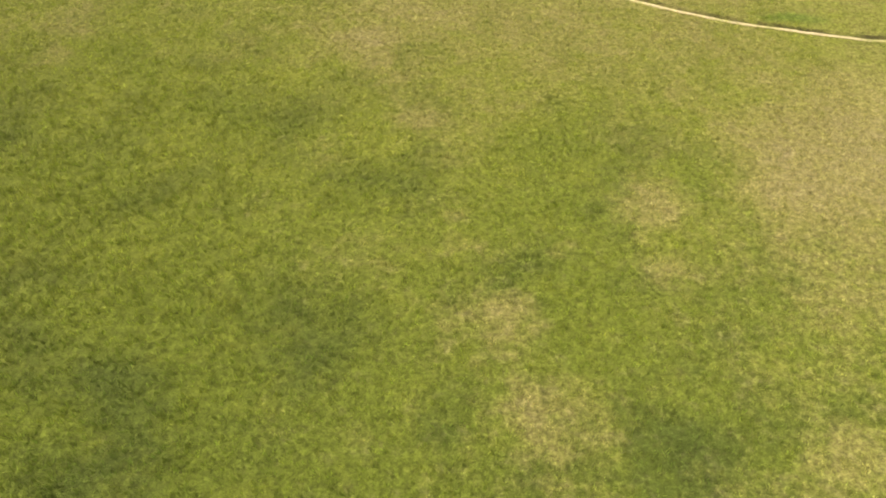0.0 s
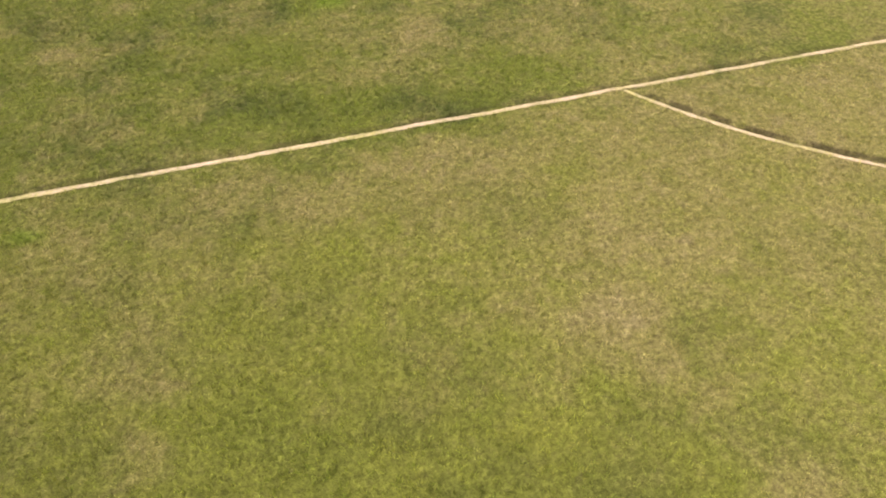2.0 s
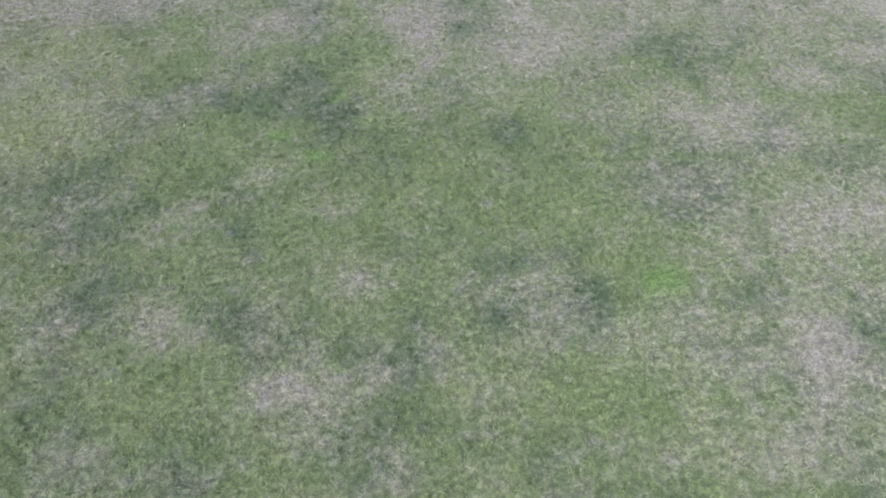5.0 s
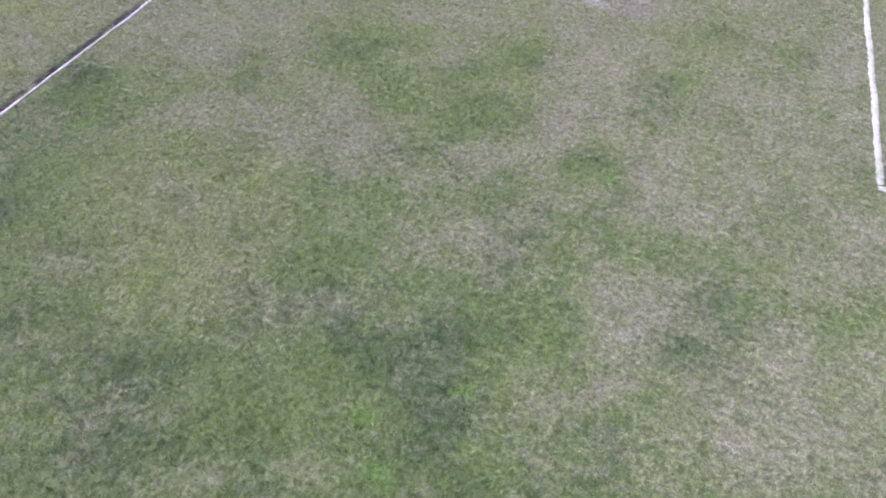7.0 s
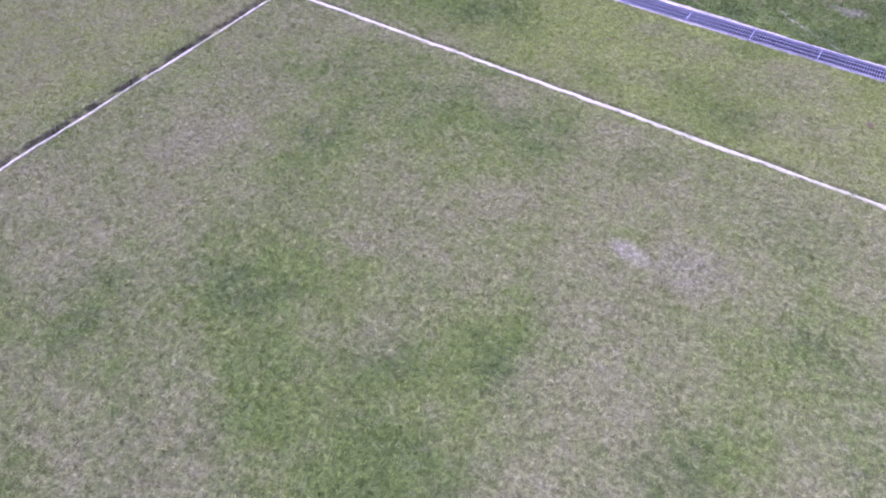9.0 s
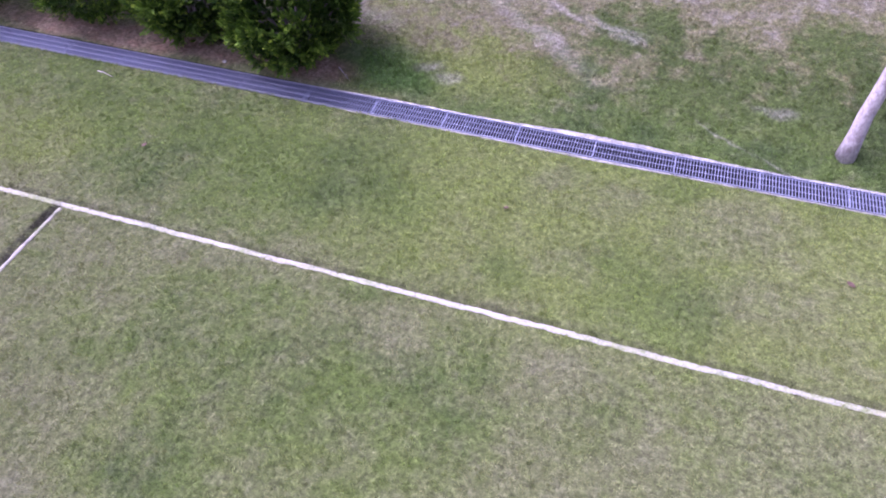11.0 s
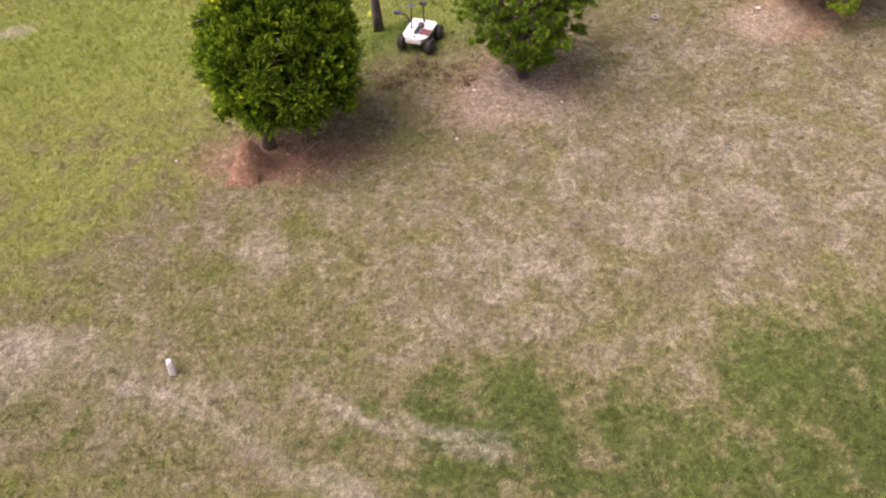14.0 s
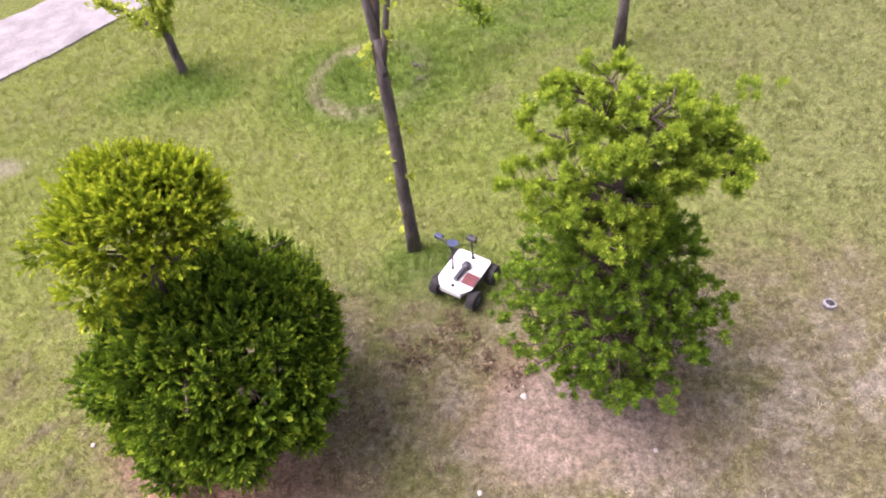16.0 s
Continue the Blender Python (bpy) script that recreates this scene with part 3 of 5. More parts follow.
def foliage(name, dark, light, tip, scale=2.2, through=0.46, tips=0.0):
    m, nt, b = material(name)
    geo = nt.nodes.new("ShaderNodeNewGeometry")
    rnd = geo.outputs["Random Per Island"]
    n = noise_tex(nt, geo.outputs["Position"], scale, 3, 0.6)
    young = nt.nodes.new("ShaderNodeAttribute")
    young.attribute_name = "young"
    mixed = maths(nt, "ADD", maths(nt, "MULTIPLY", rnd, 1 - tips), maths(nt, "MULTIPLY", young.outputs["Fac"], tips))
    c = mix(nt, ramp(nt, maths(nt, "ADD", maths(nt, "MULTIPLY", mixed, 0.55), maths(nt, "MULTIPLY", n, 0.45)), 0.2, 0.75), dark, light)
    c = mix(nt, ramp(nt, mixed, 0.74, 1.0), c, tip)
    nt.links.new(c, b.inputs["Base Color"])
    b.inputs["Roughness"].default_value = 0.65
    b.inputs["Specular IOR Level"].default_value = 0.14
    tr = nt.nodes.new("ShaderNodeBsdfTranslucent")
    nt.links.new(c, tr.inputs["Color"])
    mx = nt.nodes.new("ShaderNodeMixShader")
    mx.inputs[0].default_value = through
    nt.links.new(b.outputs[0], mx.inputs[1])
    nt.links.new(tr.outputs[0], mx.inputs[2])
    nt.links.new(mx.outputs[0], nt.nodes["Material Output"].inputs["Surface"])
    return m


TURF_MAT, BLADE_MAT = turf_material(False), turf_material(True)
CHALK = chalk("chalk_line", (0.350, 0.312, 0.272), (0.450, 0.408, 0.362))
CHALK_WORN = chalk("worn_chalk_line", (0.304, 0.268, 0.228), (0.398, 0.360, 0.314))
CONCRETE = plain("concrete", (0.285, 0.264, 0.236), 0.9, 0, 0.45, 7, 0.7, 0.006)
# trench inside: the dark seen through the slots is put into its colour
CHANNEL = plain("shaded_concrete", (0.045, 0.045, 0.05), 0.8, 0, 0.4, 6, 0.5, 0.01)
BAR = plain("dull_steel", (0.33, 0.34, 0.44), 0.5, 0.5, 0.2, 14, 0.1, 0.001)
CAP = plain("weathered_cap", (0.24, 0.235, 0.23), 0.8, 0, 0.25, 30, 0.3, 0.002)
STEEL = plain("galvanised_steel", (0.40, 0.41, 0.48), 0.42, 0.6, 0.16, 14, 0.1, 0.001)
PAVING = plain("path_concrete", (0.188, 0.180, 0.174), 0.9, 0, 0.24, 3, 0.4, 0.006)
WHITE = plain("white_paint", (0.62, 0.61, 0.595), 0.4, 0, 0.05, 8, 0.05, 0.001)
BLACK = plain("black_plastic", (0.025, 0.025, 0.028), 0.5, 0, 0.3, 12, 0.1, 0.001)
RUBBER = plain("rubber", (0.022, 0.021, 0.020), 0.85, 0, 0.35, 20, 0.3, 0.002)
GREY = plain("dark_grey_metal", (0.09, 0.09, 0.10), 0.4, 0.6, 0.2, 14, 0.1, 0.001)
BLUE = plain("blue_grey_plastic", (0.045, 0.060, 0.115), 0.45, 0, 0.2, 14, 0.1, 0.001)
PANEL = plain("dark_red_panel", (0.13, 0.035, 0.035), 0.35, 0, 0.2, 12, 0.05, 0.001)
STONE = plain("stone", (0.46, 0.42, 0.37), 0.9, 0, 0.25, 9, 0.6, 0.01)
BARK_DARK = bark("dark_bark", (0.045, 0.036, 0.032), (0.125, 0.105, 0.095))
BARK_PALE = bark("pale_bark", (0.27, 0.22, 0.21), (0.55, 0.48, 0.46), 0.6)
BARK_PINE = bark("pine_bark", (0.048, 0.036, 0.026), (0.115, 0.085, 0.062))
BARK_RED = bark("reddish_bark", (0.05, 0.028, 0.022), (0.15, 0.085, 0.06))
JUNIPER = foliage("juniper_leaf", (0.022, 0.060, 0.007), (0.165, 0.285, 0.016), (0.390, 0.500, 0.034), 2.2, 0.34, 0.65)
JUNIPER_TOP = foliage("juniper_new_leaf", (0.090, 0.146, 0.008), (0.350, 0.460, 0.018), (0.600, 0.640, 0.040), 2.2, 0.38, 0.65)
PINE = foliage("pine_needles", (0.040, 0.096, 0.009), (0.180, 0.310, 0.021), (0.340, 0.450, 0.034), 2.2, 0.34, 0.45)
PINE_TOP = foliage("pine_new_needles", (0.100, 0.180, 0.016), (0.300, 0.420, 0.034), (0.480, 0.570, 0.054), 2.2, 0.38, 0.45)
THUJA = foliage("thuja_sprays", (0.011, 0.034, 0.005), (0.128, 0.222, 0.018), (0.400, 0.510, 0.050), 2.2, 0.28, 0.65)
DEAD = foliage("dead_needles", (0.38, 0.24, 0.165), (0.62, 0.44, 0.31), (0.70, 0.55, 0.42))
DEAD_LEAF = foliage("brown_leaf", (0.085, 0.062, 0.040), (0.17, 0.122, 0.075), (0.26, 0.19, 0.12), 3.0, 0.15)
LEAF = foliage("young_leaf", (0.24, 0.32, 0.04), (0.50, 0.58, 0.08), (0.66, 0.70, 0.14))
LEAF_GREEN = foliage("green_leaf", (0.13, 0.22, 0.025), (0.29, 0.42, 0.045), (0.45, 0.56, 0.08))


# ---- mesh helpers ----
def mesh_of(name, verts, faces, mats, smooth=False):
    me = bpy.data.meshes.new(name)
    me.from_pydata([tuple(v) for v in verts], [], [tuple(f) for f in faces])
    for m in mats if isinstance(mats, (list, tuple)) else [mats]:
        me.materials.append(m)
    if smooth:
        me.polygons.foreach_set("use_smooth", [True] * len(me.polygons))
    me.update()
    return me


def quick_mesh(name, verts, sizes, mat):
    """A mesh of many loose faces, each with its own corners: verts in order, sizes of the faces."""
    me = bpy.data.meshes.new(name)
    n = len(verts)
    me.vertices.add(n)
    me.vertices.foreach_set("co", np.ascontiguousarray(verts, dtype=np.float32).ravel())
    me.loops.add(n)
    me.loops.foreach_set("vertex_index", np.arange(n, dtype=np.int32))
    me.polygons.add(len(sizes))
    starts = np.concatenate([[0], np.cumsum(sizes)[:-1]]).astype(np.int32)
    me.polygons.foreach_set("loop_start", starts)
    me.polygons.foreach_set("loop_total", np.asarray(sizes, dtype=np.int32))
    me.materials.append(mat)
    me.update(calc_edges=True)
    return me


def give(me, name, domain, values):
    att = me.attributes.new(name, "FLOAT", domain)
    att.data.foreach_set("value", np.ascontiguousarray(values, dtype=np.float32))


def part(name, bm, mat, parent=None, label=""):
    """Links a bmesh or a mesh as one object under its thing."""
    if isinstance(bm, bmesh.types.BMesh):
        me = bpy.data.meshes.new(name)
        bm.to_mesh(me)
        bm.free()
        me.materials.append(mat)
    else:
        me = bm
    ob = new(name, me)
    if parent is not None:
        ob.parent = parent
    if label:
        tagged(ob, label)
    return ob


def box(sx, sy, sz, at=(0, 0, 0), bevel=0.0, turn=None, segments=2):
    bm = bmesh.new()
    bmesh.ops.create_cube(bm, size=1, matrix=Matrix.Diagonal((sx, sy, sz, 1)))
    if bevel:
        bmesh.ops.bevel(bm, geom=bm.edges[:], offset=bevel, segments=segments, affect="EDGES", profile=0.5)
    bm.transform(Matrix.Translation(at) @ (turn or Matrix()))
    return bm


def rod(a, b, r1, r2=None, segments=12, caps=True):
    a, b = Vector(a), Vector(b)
    bm = bmesh.new()
    bmesh.ops.create_cone(bm, cap_ends=caps, segments=segments, radius1=r1, radius2=r1 if r2 is None else r2, depth=(b - a).length)
    bm.transform(Matrix.Translation((a + b) / 2) @ (b - a).to_track_quat("Z", "Y").to_matrix().to_4x4())
    return bm


def lathe(profile, segments=24, at=(0, 0, 0), turn=None):
    """A turned body from (radius, height) pairs."""
    verts, faces = [], []
    for r, z in profile:
        for k in range(segments):
            a = 2 * math.pi * k / segments
            verts.append((r * math.cos(a), r * math.sin(a), z))
    for j in range(len(profile) - 1):
        for k in range(segments):
            k2 = (k + 1) % segments
            faces.append((j * segments + k, j * segments + k2, (j + 1) * segments + k2, (j + 1) * segments + k))
    faces.append(tuple(range(segments))[::-1])
    faces.append(tuple((len(profile) - 1) * segments + k for k in range(segments)))
    bm = bmesh.new()
    vs = [bm.verts.new(v) for v in verts]
    for f in faces:
        bm.faces.new([vs[i] for i in f])
    bmesh.ops.recalc_face_normals(bm, faces=bm.faces[:])
    for f in bm.faces:
        f.smooth = len(f.verts) == 4
    bm.transform(Matrix.Translation(at) @ (turn or Matrix()))
    return bm


def join(*bms):
    """Joins bmeshes into one."""
    out = bmesh.new()
    for b in bms:
        me = bpy.data.meshes.new("tmp")
        b.to_mesh(me)
        b.free()
        out.from_mesh(me)
        bpy.data.meshes.remove(me)
    return out


def thing(name, at, label, category, group="", turn=0.0):
    e = new(name)
    e.empty_display_size = 0.1
    e.matrix_world = Matrix.Translation(at) @ Matrix.Rotation(radians(turn), 4, "Z")
    return tagged(e, label, category, group)


def limb(points, radii, segments=9, wobble=0.0, rng=None):
    """A tapering, slightly crooked limb through the points, as verts and faces."""
    pts = [Vector(p) for p in points]
    verts, faces = [], []
    for i, p in enumerate(pts):
        d = (pts[min(i + 1, len(pts) - 1)] - pts[max(i - 1, 0)]).normalized()
        side = d.cross(Vector((0.3, 1, 0.2))).normalized()
        up = d.cross(side)
        for k in range(segments):
            a = 2 * math.pi * k / segments
            r = radii[i] * (1 + (rng.uniform(-wobble, wobble) if rng else 0))
            verts.append(p + r * (math.cos(a) * side + math.sin(a) * up))
    for i in range(len(pts) - 1):
        for k in range(segments):
            k2 = (k + 1) % segments
            faces.append((i * segments + k, i * segments + k2, (i + 1) * segments + k2, (i + 1) * segments + k))
    faces.append(tuple(range(segments))[::-1])
    faces.append(tuple((len(pts) - 1) * segments + k for k in range(segments)))
    return verts, faces


def limbs_mesh(name, limbs, mat, segments=9, wobble=0.06, seed=1):
    rng = random.Random(seed)
    verts, faces = [], []
    for pts, radii in limbs:
        v, f = limb(pts, radii, segments, wobble, rng)
        n = len(verts)
        verts += v
        faces += [tuple(i + n for i in q) for q in f]
    return mesh_of(name, verts, faces, mat, smooth=True)


def bend(a, b, rise=0.0, n=5, jitter=0.03, rng=random):
    a, b = Vector(a), Vector(b)
    out = []
    for i in range(n):
        s = i / (n - 1)
        p = a.lerp(b, s) + Vector((0, 0, rise * math.sin(math.pi * s)))
        if 0 < i < n - 1:
            p += Vector((rng.uniform(-1, 1), rng.uniform(-1, 1), rng.uniform(-1, 1))) * jitter
        out.append(p)
    return out


def unit(v):
    return v / np.maximum(np.linalg.norm(v, axis=-1, keepdims=True), 1e-6)


def leaf_cloud(name, spots, ways, mat, per=10, length=0.07, width=0.012, spread=0.9, seed=0, blunt=0.45):
    """Tufts of narrow leaves: at every spot some leaves fan out about its way."""
    rng = np.random.default_rng(seed)
    n = len(spots)
    base = np.repeat(spots, per, 0) + rng.normal(0, length * 0.22, (n * per, 3))
    d = unit(np.repeat(ways, per, 0) + rng.normal(0, spread, (n * per, 3)))
    side = unit(np.cross(d, rng.normal(0, 1, (n * per, 3))))
    ln = (length * rng.uniform(0.6, 1.25, n * per))[:, None]
    w = (width * rng.uniform(0.7, 1.3, n * per))[:, None]
    sag = np.array([0, 0, -1.0]) * ln * rng.uniform(0, 0.12, (n * per, 1))
    quad = np.stack([base - side * w * 0.3, base + d * ln * blunt - side * w, base + d * ln + sag, base + d * ln * blunt + side * w], 1)
    return quick_mesh(name, quad.reshape(-1, 3), np.full(n * per, 4), mat)


def sprigs(name, spots, ways, mat, per=20, shoot=0.09, leaf=0.04, width=0.007, angle=0.75, seed=0, wander=0.35):
    """Shoots set all round with short blunt leaves, like little brushes."""
    rng = np.random.default_rng(seed)
    n = len(spots)
    axis = unit(np.asarray(ways) + rng.normal(0, wander, (n, 3)))
    side = unit(np.cross(axis, rng.normal(0, 1, (n, 3))))
    other = np.cross(axis, side)
    long = shoot * rng.uniform(0.65, 1.3, (n, 1, 1))
    s = np.sort(rng.uniform(0, 1, (n, per, 1)), 1)
    a = (np.arange(per) * 2.399)[None, :, None] + rng.uniform(0, 6.28, (n, 1, 1)) + rng.normal(0, 0.3, (n, per, 1))
    out = side[:, None] * np.cos(a) + other[:, None] * np.sin(a)
    lean = angle * (1.15 - 0.75 * s)
    d = axis[:, None] * np.cos(lean) + out * np.sin(lean)
    root = np.asarray(spots)[:, None] + axis[:, None] * (s - 0.45) * long
    ln = leaf * rng.uniform(0.75, 1.25, (n, per, 1))
    across = unit(np.cross(d, rng.normal(0, 1, (n, per, 3)))) * width * rng.uniform(0.8, 1.25, (n, per, 1))
    quad = np.stack([root - across * 0.5, root + d * ln * 0.6 - across, root + d * ln, root + d * ln * 0.6 + across], 2)
    me = quick_mesh(name, quad.reshape(-1, 3), np.full(n * per, 4), mat)
    young = np.clip(s[..., 0] + rng.normal(0, 0.22, (n, 1)), 0, 1)
    give(me, "young", "FACE", young.ravel())
    return me


def shell_spots(centre, radii, count, rng, depth=0.25, lumps=0.12, low=-1.0, egg=0.0, freq=2.2):
    """Spots near the skin of a lumpy, egg-shaped ball, with outward ways."""
    d = unit(rng.normal(0, 1, (count * 2, 3)))
    d = d[d[:, 2] > low][:count]
    r = 1 + np.array([lumps * (noise.noise(Vector(v) * freq + Vector(centre)) * 1.6) for v in d])
    r = r * (1 - depth * rng.uniform(0, 1, len(d)) ** 2)
    wide = 1 - egg * d[:, 2]
    p = d * r[:, None] * np.array(radii)
    p[:, :2] *= wide[:, None]
    return p + np.array(centre), unit(d / np.array(radii) + np.array([0, 0, 0.35]))


def lumps_on(centre, radii, count, each, size, rng, low=-0.93, egg=0.1, uneven=0.1):
    """Spots heaped into little domes over an egg-shaped skin, with dark clefts between them."""
    c, w = shell_spots(centre, radii, count, rng, 0.16, uneven, low, egg, 2.8)
    d = unit(np.repeat(w, each, 0) * 0.55 + unit(rng.normal(0, 1, (len(c) * each, 3))))
    r = size * np.repeat(rng.uniform(0.7, 1.3, len(c)), each)[:, None] * rng.uniform(0.55, 1.0, (len(c) * each, 1))
    return np.repeat(c, each, 0) + d * r, unit(d + 0.5 * np.repeat(w, each, 0))


# ---- ground ----
def steps(a, b, s):
    n = max(1, round((b - a) / s))
    return [a + (b - a) * i / n for i in range(n)]


DRAIN_N, DRAIN_F = 19.12, 19.50
gx = [-400, -150, -60, -30, -18] + steps(-12, 24, 0.16) + [24, 32, 60, 150, 400]
gy_near = [-400, -150, -60, -30, -20] + steps(-14, DRAIN_N, 0.16) + [DRAIN_N]
gy_far = [DRAIN_F] + steps(DRAIN_F + 0.16, 34.5, 0.16) + [34.5, 38, 45, 60, 150, 400]


def rough(x, y):
    if -12 <= x <= 24 and -14 <= y <= 34.6 and not (DRAIN_N - 0.3 < y < DRAIN_F + 0.3):
        return 0.012 * noise.noise(Vector((x * 2.1, y * 2.1, 0))) + 0.008 * noise.noise(Vector((x * 5, y * 5, 3)))
    return 0.0


def lie(x, y):
    """Height of the ground sheet between its grid points."""
    y0 = -14 if y < DRAIN_N else DRAIN_F + 0.16
    i, j = math.floor((x + 12) / 0.16), math.floor((y - y0) / 0.16)
    xa, ya = -12 + 0.16 * i, y0 + 0.16 * j
    u, v = (x - xa) / 0.16, (y - ya) / 0.16
    h = [gz(p, q) + rough(p, q) for q in (ya, ya + 0.16) for p in (xa, xa + 0.16)]
    return (1 - v) * ((1 - u) * h[0] + u * h[1]) + v * ((1 - u) * h[2] + u * h[3])


verts, faces = [], []
for ys in (gy_near, gy_far):
    n0 = len(verts)
    for y in ys:
        for x in gx:
            verts.append((x, y, gz(x, y) + rough(x, y)))
    w = len(gx)
    for j in range(len(ys) - 1):
        for i in range(w - 1):
            a = n0 + j * w + i
            faces.append((a, a + 1, a + w + 1, a + w))
ground = new("ground", mesh_of("ground", verts, faces, TURF_MAT, smooth=True))
gv = np.array(verts)
for key, val in zip(("dryness", "freshness"), turf_zones(gv[:, 0], gv[:, 1])):
    give(ground.data, key, "POINT", val)
tagged(ground, "mown grass pitch and dry grassy bank with bare patches", "ground", kind="structure")


# ---- pitch lines ----
def strip(name, centre, width, label, seed, worn=0.20):
    """A chalk line along centre points, with ragged rims."""
    rng = random.Random(seed)
    vs, fs = [], []
    n = len(centre)
    for i, (x, y) in enumerate(centre):
        a, b = centre[max(i - 1, 0)], centre[min(i + 1, n - 1)]
        d = Vector((b[0] - a[0], b[1] - a[1])).normalized()
        s = Vector((-d.y, d.x))
        for k, off in enumerate((-0.5, -0.42, 0.42, 0.5)):
            o = off * width * (1 + rng.uniform(-worn, worn)) + 0.012 * noise.noise(Vector((x * 1.3, y * 1.3, 7)))
            px, py = x + s.x * o, y + s.y * o
            vs.append((px, py, lie(px, py) + (0.003 if k in (0, 3) else 0.011)))
        if i:
            for k in range(3):
                q = (i - 1) * 4 + k
                fs.append((q, q + 1, q + 5, q + 4))
    ob = new(name, mesh_of(name, vs, fs, CHALK_WORN if name.startswith("penalty") else CHALK, smooth=True))
    return tagged(ob, label, "pitch line", "white pitch markings", "structure")


def straight(a, b, s=0.045):
    n = int(math.dist(a, b) / s)
    return [(a[0] + (b[0] - a[0]) * i / n, a[1] + (b[1] - a[1]) * i / n) for i in range(n + 1)]


strip("penalty_area_line", straight((-0.05, 0.0), (30, 0.0)), 0.062, "worn white chalk line along the front of the penalty area", 1)
strip("penalty_area_side_line", straight((0.0, 0.06), (0.0, 16.44)), 0.048, "worn white chalk line along the side of the penalty area", 2)
strip("goal_line", straight((-22, 16.5), (36, 16.5)), 0.064, "white chalk goal line across the grass", 3)
strip("goal_area_side_line", straight((11.0, 11.06), (11.0, 16.44)), 0.085, "white chalk line along the side of the goal area", 4)
strip("goal_area_line", straight((10.96, 11.0), (29.3, 11.0)), 0.085, "white chalk line along the front of the goal area", 5)
arc = [(20.16 + 9.15 * math.cos(a), 5.5 + 9.15 * math.sin(a)) for a in np.linspace(math.radians(217.3), math.radians(322.7), 380)]
strip("penalty_arc", arc, 0.052, "curved white chalk arc in front of the penalty area", 6)

# ---- drain ----
PITCH, FIRST, PANELS = 0.98, -7.0, 22
X0, X1 = FIRST - 20, FIRST + PANELS * PITCH + 20
xs = [X0, FIRST - 6] + steps(FIRST - 5.9, FIRST + PANELS * PITCH + 3, 0.07) + [X1]


def channel():
    """Concrete trench with ragged lips, open at the top."""
    rng = random.Random(8)
    vs, fs = [], []
    for x in xs:
        zg = 0.025 - 0.03 * (1 - min(max((x - 0.5) / 2.0, 0), 1))
        n1 = 0.003 + 0.014 * max(0, noise.noise(Vector((x * 0.9, 0, 0)))) + rng.uniform(-0.002, 0.002)
        n2 = 0.012 + 0.05 * max(0, noise.noise(Vector((x * 0.8, 9, 0))) + 0.2) + 0.02 * noise.noise(Vector((x * 6, 4, 0))) + rng.uniform(-0.008, 0.008)
        open_side = 0.15 + 0.85 * min(max((x - 1.5) / 2.5, 0), 1)
        broken = math.exp(-((x - 5.7) / 0.75) ** 2)
        n1, n2 = n1 * open_side + 0.018 * broken, n2 * open_side * (0.55 + 0.45 * broken) + 0.055 * broken
        prof = ((19.115 - n1, zg - 0.03), (19.118 - n1, zg - 0.004), (19.132, zg - 0.002), (19.136, -0.28), (19.474, -0.28), (19.474, zg + 0.012), (19.492 + n2, zg + 0.012), (19.497 + n2, zg - 0.03))
        vs += [(x, y, z) for y, z in prof]
    m = 8
    for i in range(len(xs) - 1):
        for k in range(m - 1):
            q = i * m + k
            fs.append((q, q + m, q + m + 1, q + 1))
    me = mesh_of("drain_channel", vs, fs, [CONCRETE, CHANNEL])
    # walls and floor take the concrete with shade in its colour, lips the pale one
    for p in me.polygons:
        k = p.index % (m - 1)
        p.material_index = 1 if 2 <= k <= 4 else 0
    return me


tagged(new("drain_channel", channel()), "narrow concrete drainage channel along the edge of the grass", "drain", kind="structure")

bar_mesh = bpy.data.meshes.new("bearing_bar")
b = box(0.0052, 0.322, 0.030)
b.to_mesh(bar_mesh)
b.free()
bar_mesh.materials.append(BAR)
rail_mesh = bpy.data.meshes.new("cross_rod")
b = box(PITCH - 0.012, 0.0065, 0.008)
b.to_mesh(rail_mesh)
b.free()
rail_mesh.materials.append(STEEL)
end_mesh = bpy.data.meshes.new("end_bar")
b = box(0.007, 0.332, 0.030)
b.to_mesh(end_mesh)
b.free()
end_mesh.materials.append(BAR)
edge_mesh = bpy.data.meshes.new("edge_bar")
b = box(PITCH - 0.012, 0.008, 0.030)
b.to_mesh(edge_mesh)
b.free()
edge_mesh.materials.append(STEEL)


def grate(x):
    """One lift-out grating panel: edge bars, cross bars, two long rods."""
    t = thing("drain_grate", (x + PITCH / 2, 19.305, 0.022), "galvanised steel grating panel set in a concrete drain", "grate", "grating panels of the drain")
    for s in (-1, 1):
        o = part("end_bar", end_mesh, None, t)
        o.location = (s * (PITCH / 2 - 0.006), 0, 0)
        o = part("edge_bar", edge_mesh, None, t)
        o.location = (0, s * 0.162, 0)
        o = part("cross_rod", rail_mesh, None, t)
        o.location = (0, s * 0.054, 0.010)
    n = 27
    for k in range(1, n):
        o = part("bearing_bar", bar_mesh, None, t)
        o.location = (-PITCH / 2 + PITCH * k / n, 0, -0.002)
    return t


for k in range(PANELS):
    grate(0.85 + (k - 8) * PITCH)


